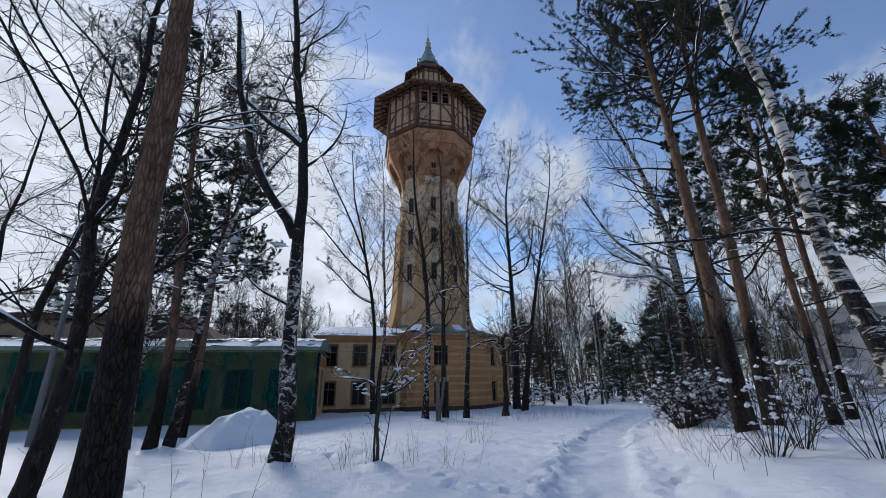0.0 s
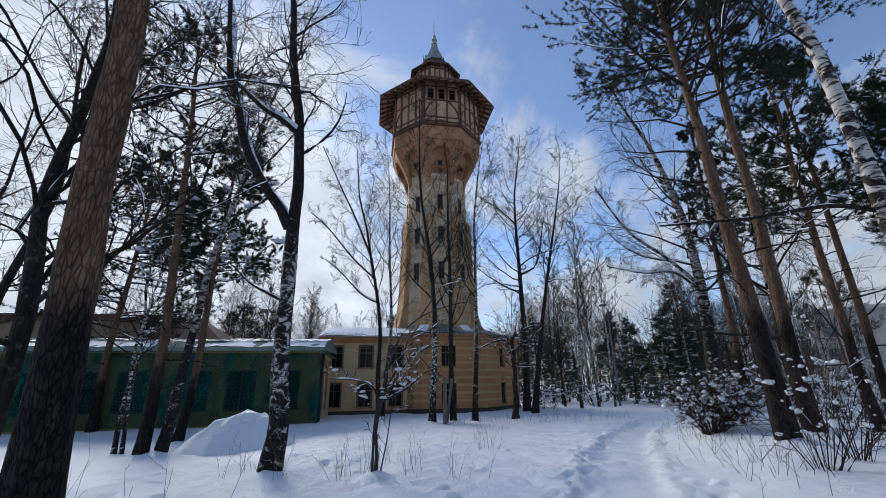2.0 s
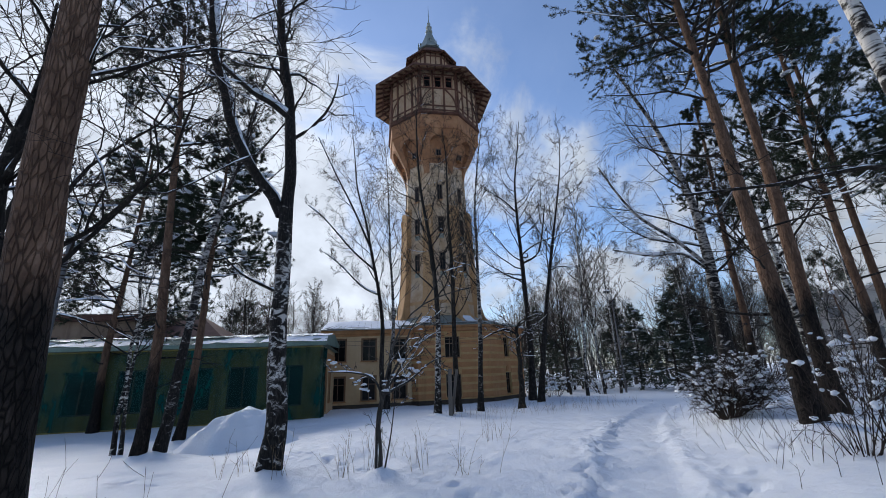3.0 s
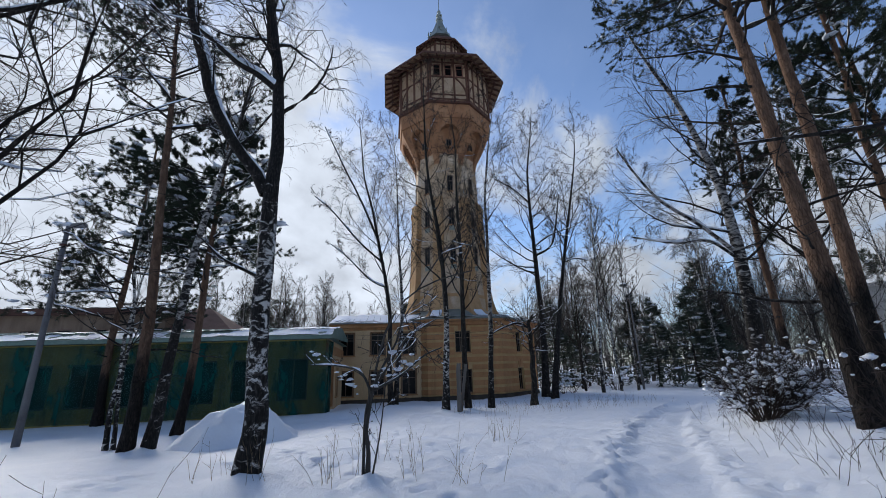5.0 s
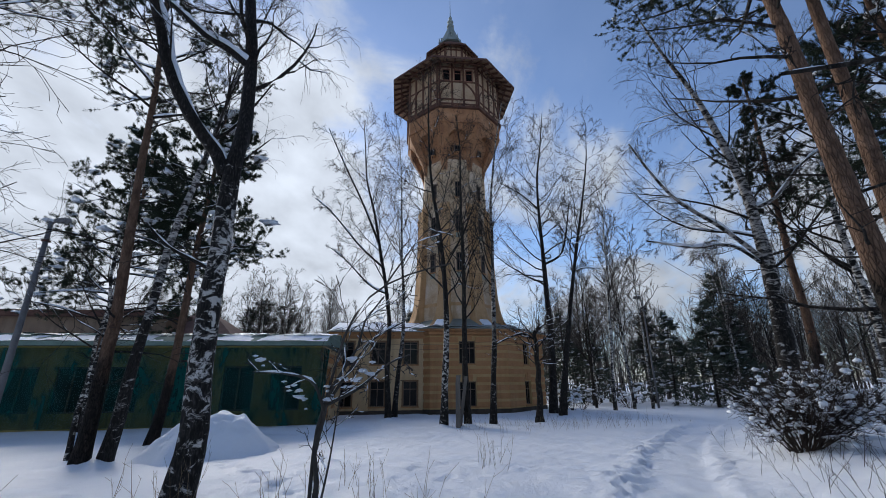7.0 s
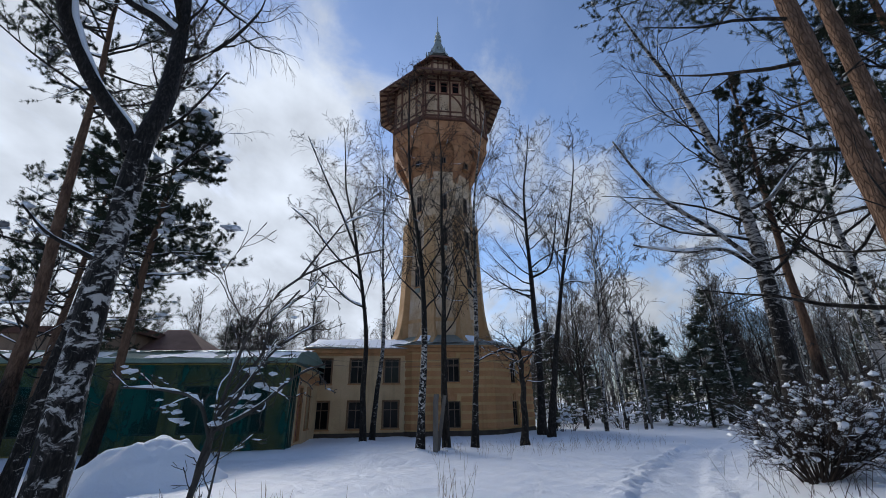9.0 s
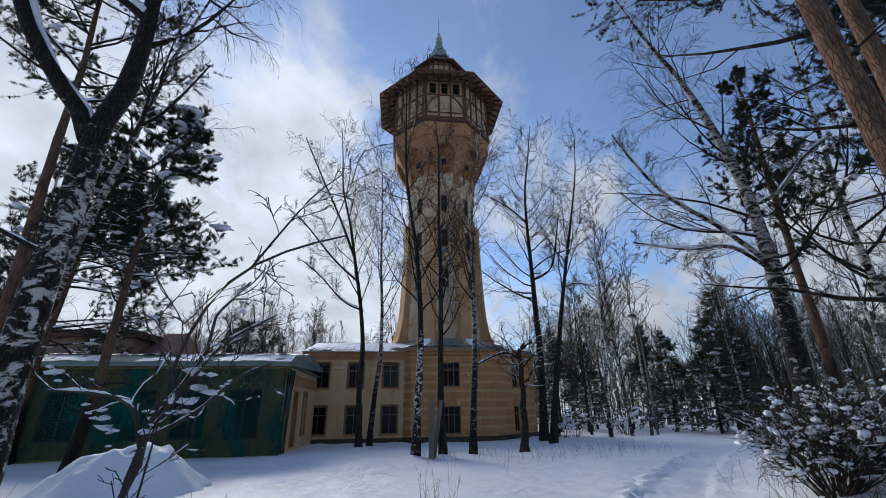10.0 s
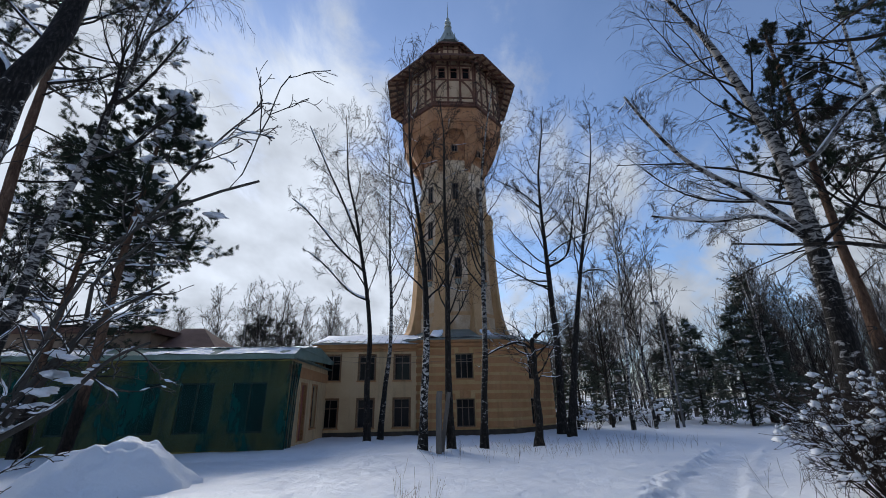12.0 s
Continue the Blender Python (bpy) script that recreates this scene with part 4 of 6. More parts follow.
    snow_sheet("eave_snow", g, (u0 - 0.5, y - 0.45, 3.985), (u1 - u0 + 0.9, 0, 0), (0, 0.8, 0.385), 260, 12, 0.09, -0.04, 7.0, "ragged strip of snow along the eaves")
    snow_sheet("roof_snow", g, (u0 - 0.5, y + 0.32, 4.37), (u1 - u0 + 0.8, 0, 0), (0, 4.5, 4.5 * 0.1283), 220, 50, 0.09, 0.10, 11.0)
    q = [(y - 0.42, 3.80), (-6.6, 4.22), (-6.6, 4.38), (-11.2, 4.9), (y + 0.3, 4.32), (y - 0.42, 3.95)]
    part("gable_board", Shape().add([(u1 + 0.3, a, z) for a, z in q] + [(u1 + 0.36, a, z) for a, z in q],
         [(0, 1, 2, 3, 4, 5), (11, 10, 9, 8, 7, 6), (0, 6, 7, 1), (1, 7, 8, 2), (2, 8, 9, 3), (3, 9, 10, 4), (4, 10, 11, 5), (5, 11, 6, 0)]), FASCIA, g)
    part("side_soffit", Shape().box(u1 - 0.1, u1 + 0.3, y - 0.34, -6.6, 3.86, 3.9), FASCIA, g)
    # the net: a hung sheet with folds, gathered at the corner
    nu, nz = 190, 26
    U, K = np.meshgrid(np.linspace(u0 + 0.1, u1 + 0.22, nu), np.linspace(0, 1, nz), indexing="ij")
    Z = 3.66 - K * 3.98
    fold = 0.16 * value_noise(U * 1.7, K * 1.3) + 0.10 * value_noise(U * 4.3 + 3, K * 2.2) + 0.05 * np.sin(U * 7 + 3 * value_noise(U, K * 2))
    pull = 0.16 * np.sin(np.pi * K) + 0.05
    Yn = y - 0.22 - pull * 0.5 - fold * (0.5 + 0.7 * K)
    v = np.stack([U, np.minimum(Yn, y - 0.06), Z], -1).reshape(-1, 3)
    net = new("net", quick_mesh("net", v, grid_faces(nu, nz), NET))
    net.parent = g
    net["label"] = "translucent dark green scaffold net in folds"
    nu, nz = 26, 26
    S, K = np.meshgrid(np.linspace(0, 1.5, nu), np.linspace(0, 1, nz), indexing="ij")
    v = np.stack([u1 + 0.2 + 0.10 * value_noise(S * 4, K * 3) + 0.05 * np.sin(S * 16), y - 0.2 + S * (0.7 + 0.5 * (1 - K)), 3.66 - K * 3.98], -1).reshape(-1, 3)
    n2 = new("net", quick_mesh("net", v, grid_faces(nu, nz), NET))
    n2.parent = g
    return g


build_green()


def build_rear():
    m = SITE @ pose(-30.5, 4.5, 0)
    r = thing("rear_building", m, "ochre building with a dark rusty hipped roof behind the netted one", "building")
    part("wall", Shape().box(-13, 3.4, -4, 6, -0.5, 7.8), DULLTAN, r, "dull tan plaster wall")
    for x in (-11, -8, -5, -2, 1):
        w = part("window", Shape().box(x - 0.55, x + 0.55, -4.06, -3.99, 4.9, 6.4), DARKGLASS, r)
        part("frame", Shape().ring(x - 0.65, x + 0.65, 4.8, 6.5, 0.1, -4.1, -3.98), FRAME, w)
    part("eave", Shape().box(-13.5, 3.9, -4.6, 6.5, 7.8, 8.35), RUST, r, "dark deep eaves band")
    part("roof", Shape().add([(-13.5, -4.6, 8.355), (3.9, -4.6, 8.355), (3.9, 6.5, 8.355), (-13.5, 6.5, 8.355), (-9.0, 0.6, 9.2), (-0.6, 0.6, 9.2)], [(0, 1, 5, 4), (1, 2, 5), (2, 3, 4, 5), (3, 0, 4)]), RUST, r, "rust-brown hipped metal roof")
    snow_sheet("eave_snow", r, (-13.5, -4.62, 8.36), (17.4, 0, 0), (0, 0.9, 0.14), 120, 8, 0.10, 0.1, 5.0, "strip of snow along the eaves")
    part("annex_wall", Shape().box(3.402, 9.0, -3.5, 5.5, -0.5, 6.0), BRICKRED, r, "dull red annex wall")
    part("annex_roof", Shape().add([(3.41, -4.2, 6.0), (9.6, -4.2, 6.0), (9.6, 6.0, 6.0), (3.41, 6.0, 6.0), (3.41, 0.9, 9.0), (5.4, 0.9, 9.0)], [(0, 1, 5, 4), (1, 2, 5), (2, 3, 4, 5), (3, 0, 4), (3, 2, 1, 0)]), BRICKRED, r, "faded red-brown hipped annex roof")


build_rear()


def build_far_block():
    m = pose(60, 48.5, -0.4, 0, 0, -46)
    b = thing("apartment_building", m, "pale concrete apartment block seen through the trees", "building")
    part("wall", Shape().box(-15, 15, 0, 12, 0, 10.6), PALE, b)
    part("roof", Shape().box(-15.4, 15.4, -0.4, 12.4, 10.6, 11.1), PALE, b)
    for st in range(3):
        for i in range(9):
            x, z = -14 + 3.2 * i, 1.3 + 3.1 * st
            w = part("window", Shape().box(x, x + 1.5, -0.05, 0.02, z, z + 1.5), PALEGLASS, b)
            part("frame", Shape().box(x - 0.08, x, -0.08, 0.02, z - 0.08, z + 1.58).box(x + 1.5, x + 1.58, -0.08, 0.02, z - 0.08, z + 1.58).box(x, x + 1.5, -0.08, 0.02, z + 1.5, z + 1.58), PALE, w)


build_far_block()


# ---- trees ----
def spline(pts, n):
    """Resamples a line of points smoothly."""
    p = np.array(pts, float)
    if len(p) == 2:
        return p[0] + (p[1] - p[0]) * np.linspace(0, 1, n)[:, None]
    d = np.concatenate([[0], np.cumsum(np.linalg.norm(np.diff(p, axis=0), axis=1))])
    t = np.linspace(0, d[-1], n)
    q = np.vstack([2 * p[0] - p[1], p, 2 * p[-1] - p[-2]])
    out = []
    for s in t:
        i = min(max(np.searchsorted(d, s) - 1, 0), len(p) - 2)
        u = (s - d[i]) / (d[i + 1] - d[i])
        a, b, c, e = q[i], q[i + 1], q[i + 2], q[i + 3]
        out.append(0.5 * ((2 * b) + (c - a) * u + (2 * a - 5 * b + 4 * c - e) * u * u + (3 * b - a - 3 * c + e) * u ** 3))
    return np.array(out)


def tubes(P, R, sides, rough=0.0, rng=None):
    """Rings round many lines at once: P (lines, points, 3), R (lines, points)."""
    B, K = R.shape
    T = np.gradient(P, axis=1)
    T /= np.linalg.norm(T, axis=2, keepdims=True) + 1e-9
    ref = np.where(np.abs(T[..., 2:3]) > 0.8, np.array([1.0, 0.2, 0]), np.array([0, 0, 1.0]))
    S = np.cross(T, ref)
    S /= np.linalg.norm(S, axis=2, keepdims=True) + 1e-9
    W = np.cross(S, T)
    a = np.arange(sides) * 2 * np.pi / sides
    rad = R[:, :, None] * np.ones(sides)
    if rough:
        e = rng.normal(size=(B, K + 2, sides))
        rad = rad * (1 + rough * (e[:, :-2] + 1.4 * e[:, 1:-1] + e[:, 2:]) / 2)
        lobes = 1 + 0.22 * np.exp(-np.arange(K) / K * 30)[None, :, None] * np.sin(a * 3 + 1.0)
        rad = rad * lobes
    V = P[:, :, None] + rad[..., None] * (S[:, :, None] * np.cos(a)[:, None] + W[:, :, None] * np.sin(a)[:, None])
    i = np.arange(B * K * sides).reshape(B, K, sides)
    j = np.roll(i, -1, axis=2)
    F = np.stack([i[:, :-1], j[:, :-1], j[:, 1:], i[:, 1:]], -1).reshape(-1, 4)
    return V.reshape(-1, 3), F


def join(pieces):
    v, f, k = [], [], 0
    for a, b in pieces:
        v.append(a)
        f.append(b + k)
        k += len(a)
    return np.concatenate(v), np.concatenate(f)


def grow(rng, P, R, count, t0, t1, length, angle, rise, wob, K, thick=0.55, taper=0.3, shape=None):
    """Side shoots on the lines P. length: of the parent's, as a range; rise: pull upwards (or down, below 0)."""
    B, KP = R.shape
    n = B * count
    par = np.repeat(np.arange(B), count)
    t = t0 + (t1 - t0) * (np.tile(np.arange(count), B) + rng.random(n)) / count
    x = t * (KP - 1)
    i = np.minimum(x.astype(int), KP - 2)
    u = (x - i)[:, None]
    base = P[par, i] * (1 - u) + P[par, i + 1] * u
    T = P[par, i + 1] - P[par, i]
    T /= np.linalg.norm(T, axis=1, keepdims=True) + 1e-9
    r0 = (R[par, i] * (1 - u[:, 0]) + R[par, i + 1] * u[:, 0])
    rnd = rng.normal(size=(n, 3))
    side = np.cross(T, rnd)
    side /= np.linalg.norm(side, axis=1, keepdims=True) + 1e-9
    ang = np.radians(angle[0] + (angle[1] - angle[0]) * rng.random(n))[:, None]
    D = T * np.cos(ang) + side * np.sin(ang)
    plen = np.linalg.norm(np.diff(P, axis=1), axis=2).sum(1)[par]
    ln = plen * (length[0] + (length[1] - length[0]) * rng.random(n))
    if shape is not None:
        ln = ln * shape(t)
    out = np.empty((n, K, 3))
    out[:, 0] = base
    step = (ln / (K - 1))[:, None]
    for k in range(1, K):
        D = D + np.array([0, 0, rise / K]) + wob * rng.normal(size=(n, 3))
        D /= np.linalg.norm(D, axis=1, keepdims=True)
        out[:, k] = out[:, k - 1] + D * step
    rb = np.minimum(r0 * thick, 0.0145 * ln + 0.004)
    rad = rb[:, None] * np.linspace(1, taper, K)
    return out, rad


def snow_on(rng, P, R, share, extra=0.006, lift=0.75, steep=0.75):
    """Rounded lines of snow lying on the flatter stretches of limbs."""
    K = R.shape[1]
    pick = rng.random(len(P)) < share
    P, R = P[pick], R[pick]
    if not len(P) or K < 4:
        return []
    T = np.diff(P, axis=1)
    flat = np.abs(T[..., 2]) / (np.linalg.norm(T, axis=2) + 1e-9)
    ok = flat.mean(1) < steep
    P, R, flat, T = P[ok], R[ok], flat[ok], T[ok]
    if not len(P):
        return []
    n = 2 * K - 1
    x = np.linspace(0, K - 1, n)
    i = np.minimum(x.astype(int), K - 2)
    u = x - i
    Q = P[:, i] * (1 - u)[:, None] + P[:, i + 1] * u[:, None]
    r = R[:, i] * (1 - u) + R[:, i + 1] * u
    e = rng.random((len(P), n + 2))
    e = (e[:, :-2] + e[:, 1:-1] + e[:, 2:]) / 3
    w = np.clip(2.4 * (e - 0.22), 0.0, 1.3) * np.clip(1.25 - flat[:, i], 0.1 if steep < 0.9 else 0.6, 1)
    rr = (r * 0.85 + extra) * w + 0.0005
    rr[:, 0] *= 0.2
    rr[:, -1] *= 0.1
    D = T[:, i] / (np.linalg.norm(T[:, i], axis=2, keepdims=True) + 1e-9)
    N = np.array([0, 0, 1.0]) - D[..., 2:3] * D
    N /= np.linalg.norm(N, axis=2, keepdims=True) + 1e-6
    Q = Q + N * (r * lift + rr * 0.35)[..., None]
    return [tubes(Q, rr, 5)]


def blobs(rng, C, size, flat=0.5):
    """Lumps of snow: small uneven flattened balls at the places C."""
    rows, cols = 4, 8
    th = np.linspace(0.0, np.pi, rows + 1)
    ph = np.arange(cols) * 2 * np.pi / cols
    unit = np.stack([np.sin(th)[:, None] * np.cos(ph), np.sin(th)[:, None] * np.sin(ph), np.cos(th)[:, None] + 0 * ph], -1)
    n = len(C)
    s = size[0] + (size[1] - size[0]) * rng.random(n) ** 1.7
    el = 1 + 0.7 * rng.random((n, 1, 1, 3)) * np.array([1, 1, 0.15])
    v = C[:, None, None] + unit * (1 + 0.3 * rng.normal(size=(n, rows + 1, cols, 1))) * s[:, None, None, None] * np.array([1, 1, flat]) * el
    i = np.arange(n * (rows + 1) * cols).reshape(n, rows + 1, cols)
    j = np.roll(i, -1, axis=2)
    f = np.stack([i[:, :-1], i[:, 1:], j[:, 1:], j[:, :-1]], -1).reshape(-1, 4)
    return v.reshape(-1, 3), f


def tufts(rng, C, D, blades, length, width, spread_=0.9):
    """Sprays of needles at the places C, leaning along D; each needle bundle is one narrow blade."""
    n = len(C)
    d = D[:, None] * 0.75 + spread_ * rng.normal(size=(n, blades, 3))
    d[..., 2] += 0.25
    d /= np.linalg.norm(d, axis=2, keepdims=True) + 1e-9
    ln = length * (0.55 + 0.75 * rng.random((n, blades, 1)))
    s = np.cross(d, rng.normal(size=(n, blades, 3)))
    s /= np.linalg.norm(s, axis=2, keepdims=True) + 1e-9
    b = C[:, None] + 0.25 * length * rng.normal(size=(n, blades, 3))
    v = np.stack([b - s * width * 0.6, b + d * ln, b + s * width * 0.6], 2)
    f = np.arange(n * blades * 3).reshape(-1, 3)
    return v.reshape(-1, 3), f


def along(rng, P, per, t0=0.3):
    """Places and directions along lines."""
    B, K = P.shape[:2]
    par = np.repeat(np.arange(B), per)
    t = (t0 + (1 - t0) * rng.random(B * per)) * (K - 1)
    i = np.minimum(t.astype(int), K - 2)
    u = (t - i)[:, None]
    d = P[par, i + 1] - P[par, i]
    return P[par, i] * (1 - u) + P[par, i + 1] * u, d / (np.linalg.norm(d, axis=1, keepdims=True) + 1e-9)


def tree_root(name, base, label, category, group):
    return thing(name, Matrix.Translation(base), label, category, group)


def put(name, pieces, material, parent, label="", smooth=True, kind=""):
    if not pieces:
        return None
    v, f = join(pieces)
    ob = new(name, quick_mesh(name, v, f, material, smooth))
    ob.parent = parent
    if label:
        ob["label"] = label
    if kind:
        ob["kind"] = kind
    return ob


def trunk_line(pts, r0, r1, n, flare=0.35, wob=0.0, rng=None):
    p = np.array(pts, float)
    L = spline(p - p[0], n)
    L[0, 2] -= 0.25
    t = np.linspace(0, 1, n)
    if wob:
        knots = rng.normal(size=(9, 2)) * wob
        knots[0] = 0
        for k in (0, 1):
            L[:, k] += np.interp(t, np.linspace(0, 1, 9), knots[:, k])
    r = r0 + (r1 - r0) * t ** 0.85
    r = r * (1 + flare * np.exp(-t * 26))
    return L[None], r[None]


def bare_tree(name, pts, r0, seed, label, bark=ALDER, top=None, limbs=22, t0=0.35, llen=(0.16, 0.30), ang=(35, 60), rise=0.9, twig=(5, 5), fine=0, droop=0.15,
              snow=0.5, forks=(), r1=0.02, group="bare winter trees", category="tree", wob=0.10, sides=10, cone=True, limb_r=0.55, tmin=0.0035, split=True, k3=4, twig_mat=TWIG, fork_snow=1.0):
    rng = np.random.default_rng(seed)
    root = tree_root(name, pts[0], label, category, group)
    lmat = BARK if bark in (BIRCH, DARKBIRCH, GREYBIRCH) else bark
    P, R = trunk_line(pts, r0, r1, 46 if split else 14, 0.25, 0.05, rng)
    put("trunk", [tubes(P, R, 14, 0.06, rng) if split else tubes(P, R, 7)], bark, root)
    stems = [(P, R)]
    for fp, fr in forks:
        q = spline(np.array(fp, float) - np.array(pts[0], float), 14)[None]
        rr = (fr * np.linspace(1, 0.4, 14))[None]
        put("limb", [tubes(q, rr, 8)], bark if fr > 0.05 else lmat, root)
        stems.append((q, rr))
    lim, tw, sn = [], [], []
    for k, (p, r) in enumerate(stems):
        n = limbs if k == 0 else (max(6, limbs // 2) if r.max() > 0.04 else 5)
        shp = (lambda t: np.clip(1.45 - 1.05 * t, 0.25, 1.2)) if cone else (lambda t: np.clip(1.15 - 0.45 * t, 0.4, 1))
        p1, r1_ = grow(rng, p, r, n, t0 if k == 0 else 0.2, 0.99, llen, ang, rise, wob, 8, limb_r, 0.25, shp)
        p2, r2 = grow(rng, p1, r1_, twig[0], 0.22, 0.97, (0.28, 0.52), (30, 55), rise * 0.5, wob * 1.3, 6, 0.6, 0.3)
        p3, r3 = grow(rng, p2, r2, twig[1], 0.2, 1.0, (0.3, 0.6), (25, 50), -droop, wob * 1.3, k3, 0.65, 0.4)
        r3 = np.maximum(r3, tmin)
        r1_ = np.maximum(r1_, tmin * 1.5)
        if split:
            for q, rr in zip(p1, r1_):
                put("limb", [tubes(q[None], rr[None], 6)], lmat, root)
        else:
            lim += [tubes(p1, r1_, 5)]
        lim += [tubes(p2, np.maximum(r2, max(0.005, tmin * 1.2)), 4 if split and tmin < 0.006 else 3)]
        tw += [tubes(p3, r3, 3)]
        if fine:
            p4, r4 = grow(rng, p3, r3, fine, 0.2, 1.0, (0.35, 0.7), (20, 45), -droop * 2, wob * 1.4, 4, 0.8, 0.5)
            tw += [tubes(p4, np.maximum(r4, tmin * 0.8), 3)]
        if snow:
            sn += snow_on(rng, p1, r1_, snow)
            if split:
                sn += snow_on(rng, p2, r2, snow * 0.7, 0.008)
            if k:
                sn += snow_on(rng, p, r * fork_snow, 1.0, 0.004 if r.max() < 0.05 else 0.03, 0.75, 0.75 if r.max() < 0.08 else 0.97)
    put("branchwork", lim, lmat, root, kind="stuff")
    put("crown", tw, twig_mat, root, kind="stuff")
    put("snow", sn, SNOW, root, "snow lying on the branches", kind="stuff")
    return root


def pine_tree(name, pts, r0, seed, label, crown=0.55, limbs=26, llen=(0.16, 0.26), per=9, blades=12, nl=0.16, nw=0.016, dead=10, snow=0.5, mat=NEEDLE, group="pines", forks=(), top_r=0.05, lumps=60, lump=(0.04, 0.15), ang=(55, 85), rise=0.5, split=True, shoots=3):
    rng = np.random.default_rng(seed)
    root = tree_root(name, pts[0], label, "pine tree", group)
    P, R = trunk_line(pts, r0, top_r, 60 if split else 14, 0.32, 0.03, rng)
    put("trunk", [tubes(P, R, 18, 0.045, rng) if split else tubes(P, R, 7)], PINE, root)
    br, nd, sn = [], [], []
    p1, r1 = grow(rng, P, R, limbs, crown, 0.995, llen, ang, rise, 0.10, 8, 0.5, 0.25, lambda t: np.clip(1.25 - 0.9 * ((t - crown) / (1 - crown)) ** 2, 0.3, 1.2))
    stems = [(p1, r1)]
    for fp, fr in forks:
        q = spline(np.array(fp, float) - np.array(pts[0], float), 12)[None]
        rr = (fr * np.linspace(1, 0.25, 12))[None]
        br.append(tubes(q, rr, 8))
        stems.append(grow(rng, q, rr, 9, 0.35, 1.0, (0.2, 0.42), ang, rise, 0.1, 8, 0.5, 0.25))
    for a, b in stems:
        p2, r2 = grow(rng, a, b, 6, 0.3, 1.0, (0.25, 0.5), (30, 60), 0.35, 0.12, 5, 0.6, 0.35)
        p3, r3 = grow(rng, p2, r2, shoots, 0.25, 1.0, (0.35, 0.65), (25, 60), 0.4, 0.12, 4, 0.6, 0.4)
        if split:
            for q, rr in zip(a, b):
                put("limb", [tubes(q[None], rr[None], 6)], BARK, root)
        else:
            br.append(tubes(a, b, 5))
        br += [tubes(p2, np.maximum(r2, 0.006), 4), tubes(p3, np.maximum(r3, 0.004), 3)]
        for q, cnt, s0 in ((p2, per // 2 + 1, 0.45), (p3, per, 0.25)):
            c, d = along(rng, q, cnt, s0)
            nd.append(tufts(rng, c, d, blades, nl, nw))
        sn += snow_on(rng, a, b, snow, 0.015) + snow_on(rng, p2, r2, snow * 0.6, 0.012)
        if lumps:
            c, _ = along(rng, p3, 1, 0.3)
            c = c[rng.permutation(len(c))[:lumps]]
            c[:, 2] += 0.05
            sn.append(blobs(rng, c, lump, 0.42))
    if dead:
        pd, rd = grow(rng, P, R, dead, 0.12, crown, (0.07, 0.17), (65, 95), -0.1, 0.14, 6, 0.3, 0.2)
        pe, re = grow(rng, pd, rd, 4, 0.3, 1.0, (0.25, 0.5), (30, 60), 0.0, 0.15, 4, 0.6, 0.4)
        br += [tubes(pd, rd, 5), tubes(pe, np.maximum(re, 0.004), 3)]
    put("branchwork", br, BARK, root, kind="stuff")
    put("crown", nd, mat, root, "dark green needles", smooth=False, kind="stuff")
    put("snow", sn, SNOW, root, "snow lying on the boughs", kind="stuff")
    return root


def spruce_tree(name, pts, r0, seed, label, limbs=90, length=0.24, per=10, blades=7, nl=0.26, nw=0.035, t0=0.08, lumps=60):
    rng = np.random.default_rng(seed)
    root = tree_root(name, pts[0], label, "spruce tree", "spruces")
    P, R = trunk_line(pts, r0, 0.02, 14, 0.3, 0.01, rng)
    put("trunk", [tubes(P, R, 8)], BARK, root)
    p1, r1 = grow(rng, P, R, limbs, t0, 0.995, (length * 0.8, length * 1.15), (80, 105), -0.15, 0.05, 6, 0.3, 0.3, lambda t: np.clip(1.08 - t, 0.03, 1))
    p2, r2 = grow(rng, p1, r1, 5, 0.3, 1.0, (0.3, 0.5), (35, 60), -0.25, 0.08, 4, 0.5, 0.4)
    nd = []
    for q, cnt in ((p1, per), (p2, per // 2 + 1)):
        c, d = along(rng, q, cnt, 0.2)
        nd.append(tufts(rng, c, d, blades, nl, nw, 0.55))
    put("branchwork", [tubes(p1, r1, 4), tubes(p2, np.maximum(r2, 0.004), 3)], BARK, root, kind="stuff")
    put("crown", nd, SPRUCE, root, "dark green needles", smooth=False, kind="stuff")
    c, _ = along(rng, p1, 2, 0.4)
    c = c[rng.permutation(len(c))[:lumps]]
    c[:, 2] += 0.08
    put("snow", [blobs(rng, c, (0.08, 0.28), 0.4)] + snow_on(rng, p1, r1, 0.5, 0.03), SNOW, root, "snow lying on the boughs", kind="stuff")
    return root


